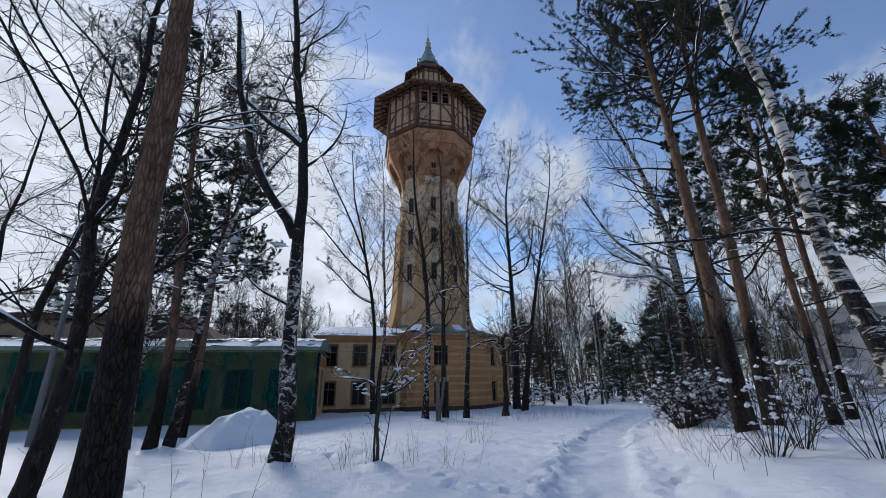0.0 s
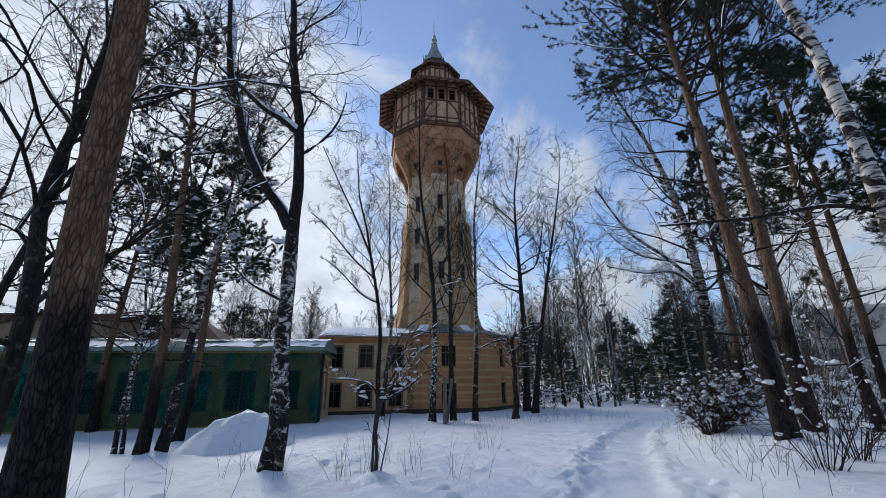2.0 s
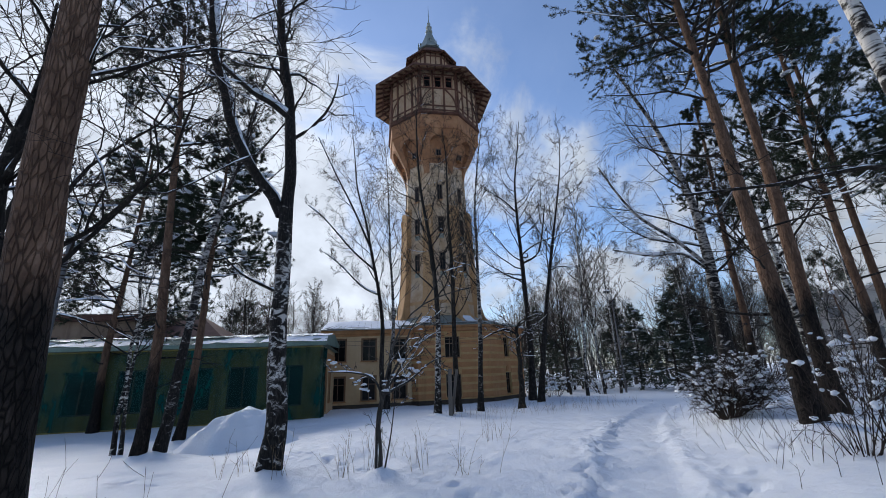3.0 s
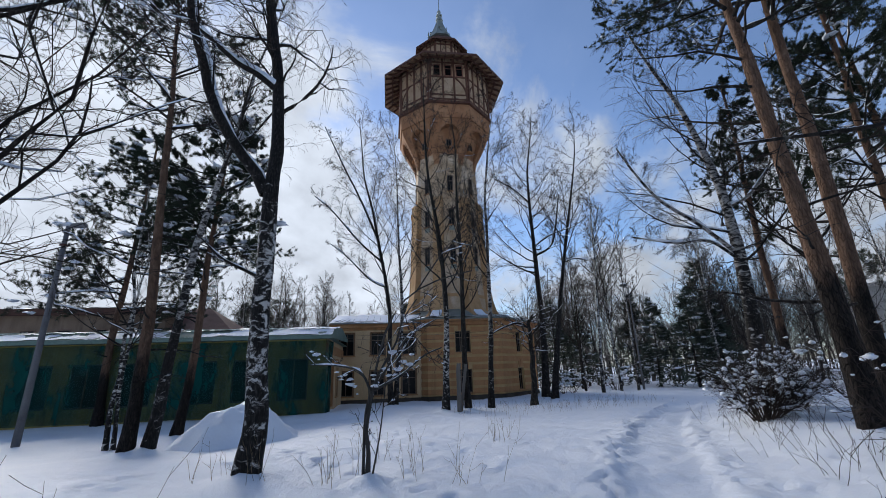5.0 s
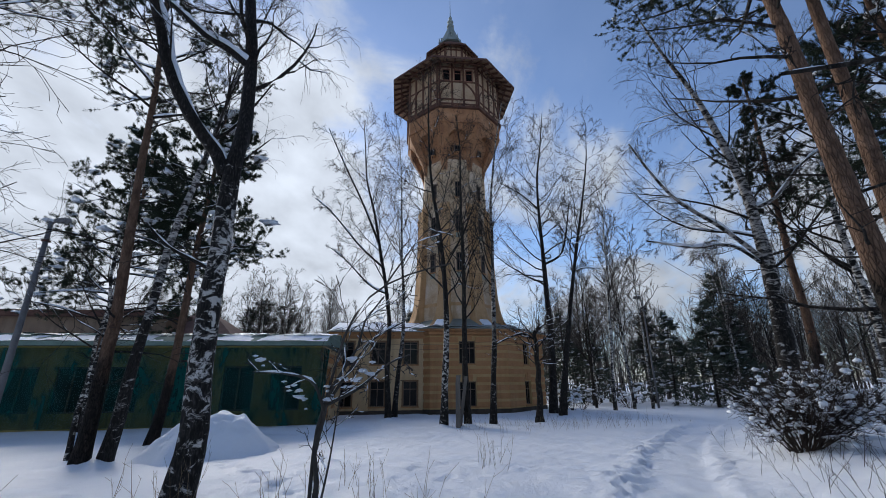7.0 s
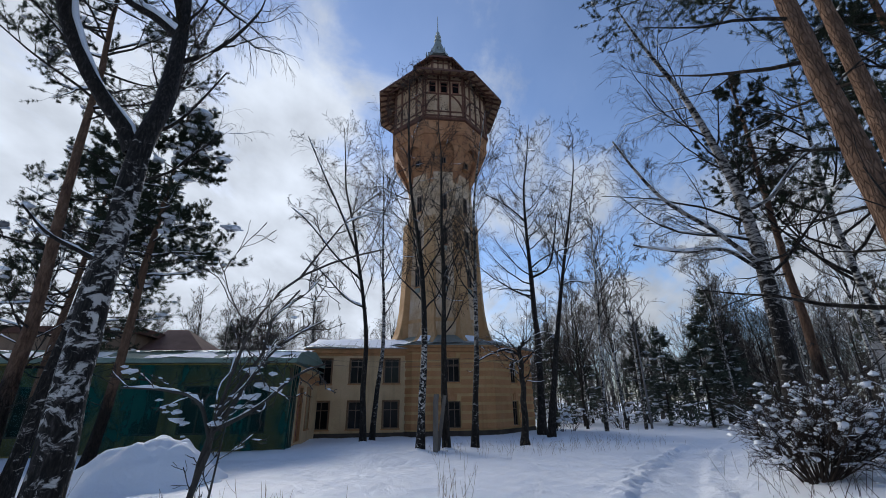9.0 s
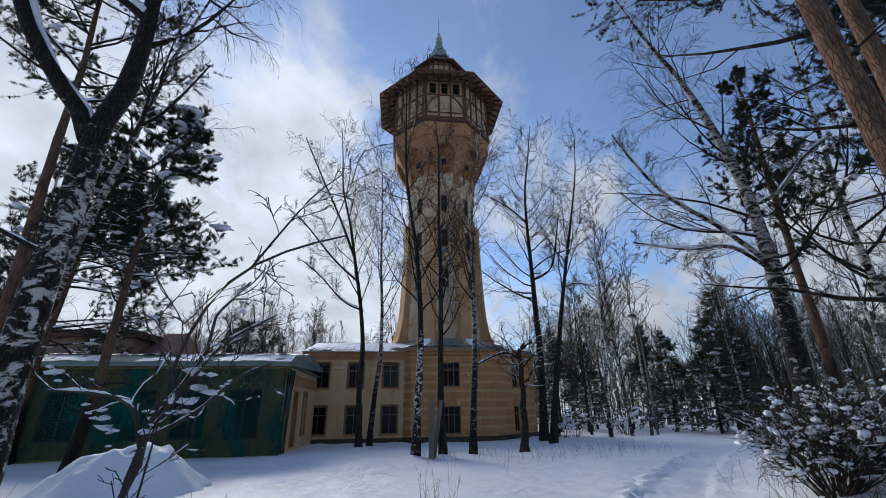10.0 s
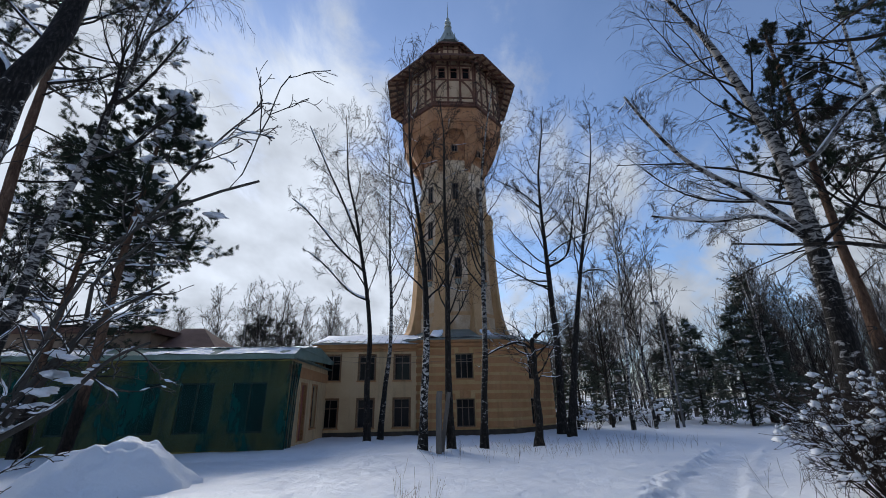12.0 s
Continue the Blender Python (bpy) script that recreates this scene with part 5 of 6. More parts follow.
def shrub(name, base, seed, label, stems=26, height=2.0, lean=(5, 55), lumps=150, lump=(0.03, 0.13), r=0.014, twigs=(5, 4), group="snowy shrubs", snow=0.5, fine=0):
    rng = np.random.default_rng(seed)
    root = tree_root(name, base, label, "shrub", group)
    n = stems
    az = rng.random(n) * 2 * np.pi
    ln = np.radians(lean[0] + (lean[1] - lean[0]) * rng.random(n) ** 0.8)
    D = np.stack([np.cos(az) * np.sin(ln), np.sin(az) * np.sin(ln), np.cos(ln)], -1)
    L = height * (0.65 + 0.5 * rng.random(n))
    K = 8
    P = np.empty((n, K, 3))
    P[:, 0] = np.stack([np.cos(az), np.sin(az), 0 * az], -1) * 0.18 * rng.random((n, 1))
    P[:, 0, 2] = -0.15
    for k in range(1, K):
        D = D + 0.05 * rng.normal(size=(n, 3)) + np.array([0, 0, -0.02])
        D /= np.linalg.norm(D, axis=1, keepdims=True)
        P[:, k] = P[:, k - 1] + D * (L / (K - 1))[:, None]
    R = r * np.linspace(1, 0.35, K)[None] * (0.6 + 0.8 * rng.random((n, 1)))
    p2, r2 = grow(rng, P, R, twigs[0], 0.3, 1.0, (0.22, 0.42), (25, 60), 0.1, 0.12, 5, 0.7, 0.4)
    p3, r3 = grow(rng, p2, r2, twigs[1], 0.3, 1.0, (0.35, 0.7), (25, 60), 0.0, 0.14, 4, 0.8, 0.5)
    put("stemwork", [tubes(P, R, 5)], TWIG, root, kind="stuff")
    put("crown", [tubes(p2, np.maximum(r2, 0.004), 3), tubes(p3, np.maximum(r3, 0.003), 3)], TWIG, root, kind="stuff")
    sn = snow_on(rng, p2, r2, snow, 0.007) + snow_on(rng, p3, r3, snow, 0.006)
    if lumps:
        c, _ = along(rng, p3, 1, 0.2)
        c = c[rng.permutation(len(c))[:lumps]]
        c[:, 2] += 0.02
        sn.append(blobs(rng, c, lump, 0.72))
    put("snow", sn, SNOW, root, "clumps of fresh snow", kind="stuff")
    return root


# --- the near trees along the path ---
pine_tree("pine", [(-3.78, 5.02, 0.05), (-3.62, 4.62, 3.55), (-3.42, 4.12, 7.95), (-3.11, 3.38, 14.55)], 0.225, 11, "thick orange-barked pine with a dark furrowed foot beside the path", crown=0.68, limbs=12, per=8, blades=15, nl=0.075, nw=0.010, shoots=6, dead=0)
bare_tree("alder", [(-4.83, 5.21, 0.05), (-4.72, 5.31, 2.3), (-4.78, 5.25, 4.7), (-4.7, 5.33, 7.03), (-4.9, 5.4, 10.0)], 0.12, 12, "dark many-branched alder beside the thick pine", bark=BARK, limbs=36, t0=0.2, llen=(0.22, 0.42), twig=(6, 5), ang=(35, 70), rise=0.5, fine=2, snow=0.35, wob=0.21, limb_r=0.36)
bare_tree("birch", [(-3.68, 9.97, 0.04), (-3.58, 9.95, 0.9), (-3.71, 9.98, 1.9), (-3.77, 10.02, 2.78), (-3.82, 10.08, 3.96), (-3.89, 10.15, 5.54), (-3.9, 10.4, 6.74), (-4.11, 10.6, 8.56), (-4.54, 10.7, 10.95), (-5.0, 10.8, 15)], 0.205, 13,
          "forked dark and white birch with snow in its fork", bark=DARKBIRCH, limbs=20, t0=0.5, llen=(0.14, 0.28), fine=3, droop=0.9, wob=0.15,
          forks=[([(-3.9, 10.12, 5.4), (-4.12, 10.05, 5.88), (-4.53, 9.8, 6.47), (-4.9, 9.4, 7.34), (-5.02, 9.1, 8.19), (-5.23, 8.9, 9.0), (-5.5, 8.7, 11.5)], 0.125),
                 ([(-4.11, 10.55, 8.36), (-4.57, 10.4, 8.75), (-4.95, 10.2, 8.93), (-5.68, 10.0, 9.62), (-6.25, 9.9, 10.16)], 0.08),
                 ([(-3.76, 10.02, 3.55), (-4.1, 9.95, 3.72), (-4.5, 9.8, 3.95), (-4.9, 9.7, 4.35)], 0.035)], snow=0.6, r1=0.08, fork_snow=1.35)
pine_tree("pine", [(-9.25, 14.1, -0.28), (-9.13, 14.1, 1.36), (-9.2, 14.1, 2.87), (-9.35, 14.1, 4.86), (-9.81, 14.1, 10.6), (-10.2, 14.1, 15.5)], 0.185, 14, "slender tall pine with a high crown", crown=0.64, limbs=26, llen=(0.12, 0.2), per=8, blades=15, nl=0.08, nw=0.010, shoots=6, dead=9)
bare_tree("birch", [(-8.85, 14.35, -0.28), (-8.66, 14.3, 0.91), (-8.6, 14.3, 2.15), (-8.45, 14.3, 3.9), (-8.2, 14.3, 5.95), (-7.94, 14.3, 7.5), (-7.58, 14.3, 9.0), (-7.28, 14.3, 10.6), (-6.87, 14.3, 12.8), (-6.2, 14.3, 15.2)], 0.165, 15, "leaning white birch with black bark patches", bark=GREYBIRCH, limbs=18, t0=0.5, llen=(0.12, 0.24), fine=3, droop=0.9,
          forks=[([(-7.55, 14.3, 9.15), (-6.95, 14.25, 9.45), (-6.3, 14.15, 10.1), (-5.6, 14.0, 10.9)], 0.05)])
pine_tree("pine", [(-11.15, 18.8, -0.42), (-10.95, 18.8, 2.2), (-10.85, 18.8, 4.6), (-10.75, 18.8, 8.0), (-10.66, 18.8, 11.0), (-10.6, 18.8, 13.6)], 0.19, 16, "pine with a dense dark snowy crown", crown=0.46, limbs=46, llen=(0.10, 0.165), dead=7, lumps=190, lump=(0.06, 0.24), snow=0.55, per=8, blades=15, nl=0.11, nw=0.015, shoots=6, ang=(70, 98), rise=0.12)
pine_tree("pine", [(-19.1, 24.0, -0.45), (-19.2, 24.0, 3.2), (-19.0, 24.0, 7.0), (-18.8, 24.0, 11.0), (-18.7, 24.0, 16.4)], 0.23, 17, "old pine with a broad dark snowy crown", crown=0.30, limbs=52, llen=(0.14, 0.21), dead=4, lumps=190, lump=(0.06, 0.24), snow=0.55, per=7, blades=13, nl=0.14, nw=0.02, shoots=5, ang=(70, 98), rise=0.12)
bare_tree("birch", [(-11.68, 16.2, -0.42), (-11.78, 16.2, 1.5), (-11.75, 16.2, 3.3), (-11.82, 16.2, 5.8), (-11.9, 16.2, 9.0)], 0.085, 18, "thin young white birch among pines", bark=BIRCH, limbs=14, t0=0.35)
bare_tree("birch", [(-11.42, 16.2, -0.42), (-11.52, 16.2, 1.0), (-11.56, 16.2, 2.4), (-11.45, 16.2, 7.0)], 0.07, 19, "thin young white birch among pines", bark=BIRCH, limbs=12, t0=0.35)

bare_tree("alder", [(-6.5, 6.6, 0.05), (-6.6, 6.6, 2.4), (-6.3, 6.7, 4.8), (-6.5, 6.6, 8.0)], 0.09, 71, "dark crooked alder with arching branches", bark=BARK, limbs=15, t0=0.3, llen=(0.25, 0.5), ang=(35, 75), rise=0.4, fine=2, snow=0.12, wob=0.21, limb_r=0.26)
bare_tree("alder", [(-12.5, 11.0, 0.03), (-12.4, 11.0, 3.0), (-12.6, 11.1, 6.0), (-12.5, 11.0, 10.0)], 0.11, 73, "dark crooked alder with arching branches", bark=BARK, limbs=14, t0=0.25, llen=(0.2, 0.4), ang=(35, 70), rise=0.4, fine=2, snow=0.4, wob=0.18)

# --- trees before the tower ---
bare_tree("birch", [(-4.77, 29.07, -0.29), (-4.83, 29.0, 2.5), (-4.84, 29.0, 5.0), (-5.1, 29.0, 7.5), (-5.61, 29.0, 10.0), (-6.1, 29.0, 12.5), (-6.9, 29.0, 16.5), (-7.4, 29.0, 20.4)], 0.18, 21, "bare spreading birch before the wing", bark=BARK, limbs=22, t0=0.36, llen=(0.14, 0.27), ang=(38, 60), rise=0.9, droop=0.7, twig=(6, 4), fine=2, snow=0.18, tmin=0.0075, limb_r=0.4,
          forks=[([(-4.95, 29.0, 7.1), (-6.2, 29.0, 7.75), (-7.86, 29.0, 9.45), (-9.04, 29.0, 10.43)], 0.06), ([(-5.27, 29.0, 8.8), (-6.97, 28.8, 10.4), (-8.9, 28.6, 12.72), (-10.2, 28.5, 13.9)], 0.07), ([(-5.7, 29.0, 10.5), (-7.0, 29.0, 13.6), (-8.5, 29.2, 16.7), (-10.0, 29.3, 20.0)], 0.08)])
bare_tree("birch", [(-5.2, 32.97, -0.4), (-4.9, 33.0, 3.0), (-4.78, 33.0, 5.5), (-4.85, 33.0, 9.0), (-4.96, 33.0, 11.4), (-5.19, 33.0, 16.3), (-5.4, 33.0, 22.0)], 0.17, 22, "white-stemmed bare birch before the wing", bark=GREYBIRCH, limbs=26, t0=0.35, llen=(0.14, 0.25), ang=(30, 50), rise=1.1, droop=0.7, twig=(6, 4), fine=2, snow=0.18, tmin=0.0075, limb_r=0.4)
bare_tree("birch", [(-1.16, 25.1, -0.28), (-0.98, 25.1, 4.3), (-1.1, 25.1, 7.0), (-1.3, 25.07, 9.4), (-1.85, 25.05, 14.0), (-1.9, 25.0, 20.6)], 0.19, 23, "dark-stemmed bare birch before the tower", bark=DARKBIRCH, limbs=28, t0=0.28, llen=(0.13, 0.26), ang=(35, 58), rise=0.9, droop=0.7, twig=(6, 4), fine=2, snow=0.18, tmin=0.0075, limb_r=0.4)
bare_tree("alder", [(0.01, 25.5, -0.28), (-0.05, 25.5, 4.0), (-0.07, 25.5, 7.5), (-0.12, 25.48, 13.2), (-0.19, 25.48, 17.6)], 0.18, 24, "dark straight bare alder before the tower", bark=BARK, limbs=28, t0=0.28, llen=(0.12, 0.24), ang=(35, 62), rise=0.8, droop=0.4, twig=(6, 4), fine=2, snow=0.18, tmin=0.0075, limb_r=0.4)
bare_tree("birch", [(1.28, 27.33, -0.28), (1.55, 27.33, 4.5), (1.56, 27.33, 9.0), (1.85, 27.34, 14.1), (2.7, 27.4, 19.8)], 0.17, 25, "grey-stemmed bare birch before the tower", bark=GREYBIRCH, limbs=28, t0=0.35, llen=(0.12, 0.24), ang=(32, 55), rise=0.9, droop=0.8, twig=(6, 4), fine=2, snow=0.18, tmin=0.0075, limb_r=0.4)
bare_tree("oak", [(3.75, 27.74, -0.28), (3.85, 27.74, 2.4), (3.87, 27.74, 4.22), (4.2, 27.7, 4.8)], 0.2, 26, "short broken oak with twisted snowy boughs", bark=BARK, limbs=15, t0=0.5, llen=(0.3, 0.6), ang=(40, 75), rise=0.6, wob=0.2, snow=0.9, r1=0.09, cone=False, fine=1,
          forks=[([(3.87, 27.74, 4.0), (3.2, 27.7, 4.35), (2.3, 27.6, 4.1), (1.5, 27.5, 3.7)], 0.07)])
bare_tree("aspen", [(5.95, 36.83, -0.4), (6.2, 36.8, 5.0), (6.2, 36.78, 10.4), (6.25, 36.78, 17.81), (7.2, 36.65, 25.4)], 0.3, 27, "tall dark aspen with crooked limbs", bark=BARK, limbs=34, t0=0.36, llen=(0.15, 0.27), ang=(50, 80), rise=0.6, twig=(6, 4), fine=2, wob=0.16, snow=0.18, tmin=0.0075, limb_r=0.4,
          forks=[([(6.1, 36.8, 10.9), (7.49, 36.5, 11.6), (8.04, 36.3, 13.07), (8.6, 36.0, 16.16)], 0.1), ([(6.25, 36.8, 15.8), (4.62, 36.5, 17.3), (2.89, 36.2, 18.32)], 0.07)])
bare_tree("aspen", [(6.3, 35.1, -0.33), (7.0, 35.0, 4.0), (7.59, 35.0, 7.25), (8.46, 34.95, 11.66), (9.7, 34.9, 17.5), (10.4, 34.7, 22.3)], 0.24, 28, "tall dark aspen with crooked limbs", bark=BARK, limbs=30, t0=0.42, llen=(0.14, 0.25), ang=(48, 78), rise=0.6, twig=(6, 4), fine=2, wob=0.16, snow=0.18, tmin=0.0075, limb_r=0.4)

# --- the bank to the right of the path ---
PAIR = [((10.9, 12.5, 0.42), (10.85, 12.55, 5.0), (10.9, 12.5, 12.5), 37, "behind the bank"), ((12.6, 13.8, 0.42), (12.65, 13.75, 5.5), (12.5, 13.9, 13.5), 38, "deeper in the wood")]
BIGBIRCH = [(9.45, 16.9, 0.36), (9.7, 17.0, 2.55), (9.92, 17.05, 5.32), (9.93, 17.1, 7.2), (9.61, 17.1, 9.2), (9.06, 17.1, 11.47), (8.25, 17.1, 13.56), (7.4, 17.1, 16.0)]
BOUGH = [(5.68, 5.8, 3.7), (5.2, 6.0, 3.9), (4.6, 6.1, 3.86), (4.2, 6.1, 3.79), (3.5, 6.15, 3.76), (2.95, 6.2, 3.74)]
pine_tree("pine", [(6.62, 9.87, 0.5), (6.51, 9.96, 5.0), (6.4, 10.02, 8.0), (6.3, 10.1, 11.5), (6.2, 10.15, 15.0)], 0.195, 31, "tall furrowed pine on the bank", crown=0.55, limbs=40, llen=(0.10, 0.22), dead=9, snow=0.25, lumps=40, lump=(0.03, 0.1), per=9, blades=15, nl=0.075, nw=0.010, shoots=6)
pine_tree("pine", [(8.1, 11.08, 0.49), (8.01, 10.93, 5.0), (7.92, 10.77, 9.6), (7.86, 10.66, 12.8), (7.8, 10.56, 15.8)], 0.178, 32, "orange-stemmed pine on the bank", crown=0.55, limbs=40, llen=(0.10, 0.22), dead=8, snow=0.25, lumps=40, lump=(0.03, 0.1), per=9, blades=15, nl=0.075, nw=0.010, shoots=6)
bare_tree("birch", [(6.05, 5.65, 0.5), (5.86, 5.71, 2.2), (5.74, 5.76, 3.4), (5.63, 5.87, 5.38), (5.42, 6.07, 8.65), (5.2, 6.2, 12.5)], 0.165, 33, "stout white birch with black scars on the bank", bark=BIRCH, limbs=11, t0=0.5, llen=(0.16, 0.28), ang=(45, 75), rise=0.3, fine=2, droop=0.8, snow=0.12, wob=0.13, limb_r=0.26,
          forks=[(BOUGH, 0.034)], fork_snow=0.55)
bare_tree("birch", BIGBIRCH, 0.29, 34, "big leaning birch with a broad fine-twigged crown", bark=GREYBIRCH, limbs=26, twig=(7, 6), t0=0.28, llen=(0.16, 0.3), ang=(40, 65), rise=0.5, fine=2, droop=0.8, snow=0.4, limb_r=0.25, wob=0.13,
          forks=[([(9.92, 17.05, 5.3), (8.74, 16.9, 6.42), (7.46, 16.7, 7.33), (6.67, 16.6, 8.44), (6.11, 16.5, 9.49)], 0.075), ([(9.92, 17.05, 5.1), (9.08, 17.2, 5.9), (7.94, 17.4, 5.95), (6.6, 17.6, 6.31)], 0.06), ([(9.95, 17.1, 7.1), (10.59, 16.8, 7.41), (11.41, 16.6, 8.37), (12.34, 16.5, 9.05)], 0.06)])
pine_tree("pine", [(11.8, 18.74, 0.3), (12.4, 19.4, 6.7), (12.65, 19.7, 10.0), (13.0, 20.0, 14.5)], 0.17, 35, "orange-stemmed pine among bare trees", crown=0.44, limbs=30, llen=(0.06, 0.135), dead=4, snow=0.5, per=8, blades=15, nl=0.085, nw=0.011, lumps=0, shoots=6)
bare_tree("birch", [(14.0, 18.4, 0.32), (13.6, 18.4, 6.0), (13.7, 18.2, 12.1), (13.8, 18, 15)], 0.16, 36, "white birch with thin crown", bark=BIRCH, limbs=22, t0=0.3, fine=1, droop=0.7)
for base, mid, top, sd, tone in PAIR:
    pine_tree("pine", [base, mid, top], 0.13, sd, "slim pine of a close pair " + tone, crown=0.45, limbs=26, llen=(0.08, 0.16), dead=5, snow=0.4, per=8, blades=14, nl=0.08, nw=0.010, shoots=6, lumps=40, lump=(0.04, 0.11))
pine_tree("pine", [(14.2, 11.4, 0.4), (14.15, 11.5, 5.0), (14.0, 11.6, 10.0)], 0.14, 39, "dark pine deeper in the wood behind the bank", crown=0.38, limbs=32, llen=(0.13, 0.22), dead=6, snow=0.4, per=8, blades=14, nl=0.09, nw=0.012, shoots=6, lumps=40, lump=(0.04, 0.11))
shrub("snowberry_bush", (7.1, 13.25, 0.36), 41, "dense bare bush loaded with clumps of snow", stems=66, height=1.5, lean=(3, 52), lumps=330, lump=(0.012, 0.06), snow=0.12, twigs=(8, 5))
shrub("snowberry_bush", (8.6, 14.6, 0.36), 42, "dense bare bush loaded with clumps of snow", stems=40, height=1.6, lean=(3, 46), lumps=240, lump=(0.012, 0.06), snow=0.12, twigs=(8, 5))
shrub("shrub", (5.5, 7.7, 0.46), 44, "leggy bare shrub with flecks of snow", stems=20, height=1.65, lean=(4, 40), lumps=40, lump=(0.012, 0.045), snow=0.06, r=0.008, twigs=(4, 3))
shrub("shrub", (6.6, 8.4, 0.48), 45, "leggy bare shrub with flecks of snow", stems=20, height=1.65, lean=(4, 40), lumps=40, lump=(0.012, 0.045), snow=0.06, r=0.008, twigs=(4, 3))
shrub("shrub", (6.6, 6.9, 0.48), 46, "leggy bare shrub with flecks of snow", stems=20, height=1.65, lean=(4, 40), lumps=40, lump=(0.012, 0.045), snow=0.06, r=0.008, twigs=(4, 3))


# --- the snow-laden sapling ---
sap = bare_tree("sapling", [(-1.43, 9.4, 0.05), (-1.42, 9.39, 0.9), (-1.3, 9.4, 1.5), (-1.08, 9.4, 2.0), (-0.7, 9.45, 2.9)], 0.040, 51, "low spreading sapling heavy with snow", bark=ALDER, limbs=7, t0=0.45, llen=(0.2, 0.42), ang=(35, 65), rise=0.35, twig=(3, 3), fine=1, snow=0.55, r1=0.01, cone=False, wob=0.13, limb_r=0.35,
          forks=[([(-1.36, 9.4, 1.3), (-1.56, 9.38, 1.7), (-1.95, 9.35, 1.82), (-2.4, 9.3, 1.85)], 0.024), ([(-1.3, 9.4, 1.5), (-1.08, 9.4, 1.83), (-0.78, 9.42, 2.25), (-0.29, 9.45, 2.54)], 0.022), ([(-1.33, 9.4, 1.42), (-0.89, 9.35, 1.63), (-0.5, 9.3, 1.93), (-0.2, 9.3, 2.05)], 0.024),
                 ([(-1.5, 9.42, 0.1), (-1.49, 9.45, 1.0), (-1.38, 9.45, 1.5), (-1.26, 9.43, 2.0), (-1.1, 9.42, 2.5), (-0.75, 9.4, 2.95), (-0.2, 9.4, 3.22), (0.37, 9.4, 3.35)], 0.026), ([(-0.6, 9.4, 3.05), (-0.36, 9.4, 3.4), (-0.04, 9.4, 3.83), (0.3, 9.4, 4.12)], 0.014),
                 ([(-1.35, 9.35, 0.1), (-1.2, 9.25, 0.8), (-1.1, 9.2, 1.6)], 0.016)])


def sapling_clumps(root):
    """Heavy lumps of snow caught in the forks."""
    rng = np.random.default_rng(8)
    c = []
    for a, b, n in (((-0.03, -0.01, 1.28), (-0.95, -0.2, 2.05), 13), ((0.03, 0.0, 1.42), (1.2, -0.25, 2.05), 17), ((0.1, 0.0, 1.5), (0.9, 0.1, 2.7), 8)):
        s = rng.random((n, 1))
        c.append(np.array(a) * (1 - s) + np.array(b) * s + 0.035 * rng.normal(size=(n, 3)))
    put("snow_clumps", [blobs(rng, np.concatenate(c), (0.018, 0.06), 0.45)], SNOW, root, "clumps of snow in the forks", kind="stuff")


sapling_clumps(sap)


# --- snow pile ---
def build_pile():
    n, rings = 72, 30
    v = []
    rng = np.random.default_rng(5)
    for k in range(rings + 1):
        q = k / rings
        for i in range(n):
            a = 2 * math.pi * i / n
            lump = 1 + 0.10 * math.sin(3 * a + 0.7) + 0.06 * math.sin(5 * a + 2) + 0.05 * math.sin(9 * a)
            x, y = 1.85 * q * lump * math.cos(a), 2.4 * q * lump * math.sin(a)
            prof = (1 - q ** 2.6) ** 1.5 * 1.08 + 0.34 * math.exp(-((x - 1.35) / 0.55) ** 2 - ((y + 0.7) / 0.8) ** 2) * (1 - q ** 4) + 0.10 * math.sin(1.7 * y + 0.4 + x) * (1 - q) + 0.10 * math.sin(2.2 * x + 1) * (1 - q)
            v.append((x, y, max(prof, -0.2 * q) - 0.3 * (q > 0.99) + (0.22 * float(value_noise(np.array(x * 1.4), np.array(y * 1.4 + 3))) + 0.26 * float(value_noise(np.array(x * 4.1), np.array(y * 4.1)))) * (1 - q ** 3)))
    i = np.arange((rings + 1) * n).reshape(rings + 1, n)
    j = np.roll(i, -1, axis=1)
    f = np.stack([i[:-1], i[1:], j[1:], j[:-1]], -1).reshape(-1, 4)
    ob = new("snow_mound", quick_mesh("snow_mound", np.array(v), f, SNOW))
    ob.matrix_basis = pose(-7.95, 17.4, -0.36, 0, 0, -8)
    tagged(ob, "rounded heap of shovelled white snow", "snow heap")


build_pile()


# --- poles, lamps, posts ---
def street_lamp(base, h, label, arm):
    p = thing("street_lamp", Matrix.Translation(base), label, "street lamp")
    part("pole", Shape().tube([(0, 0, -0.2), (0, 0, 1.5), (0, 0, h)], [0.10, 0.085, 0.055], 10), POLE, p, smooth=True)
    part("crossarm", Shape().box(-0.3, 0.3, -0.04, 0.04, h - 1.05, h - 0.97).box(-0.3, 0.3, -0.04, 0.04, h - 0.75, h - 0.67), POLE, p)
    a = part("arm", Shape().tube([(0, 0, h - 0.1), (arm * 0.4, 0, h + 0.12), (arm, 0, h + 0.15)], [0.04, 0.035, 0.03], 8), POLE, p)
    part("lamp_head", Shape().loft([[Vector((arm * 0.7 + x * 0.6, y * 0.17, z)) for x, y in ((-0.45, -1), (0.45, -1), (0.6, 0), (0.45, 1), (-0.45, 1), (-0.6, 0))] for z in (h + 0.12, h + 0.3)]), POLE, a, "grey lamp head")
    part("snow_cap", Shape().loft([[Vector((arm * 0.7 + x * s * 0.5, y * s * 0.14, z)) for x, y in ((-0.5, -1), (0.5, -1), (0.6, 0), (0.5, 1), (-0.5, 1), (-0.6, 0))] for z, s in ((h + 0.3, 1), (h + 0.42, 0.6))]), SNOW, a)
    return p


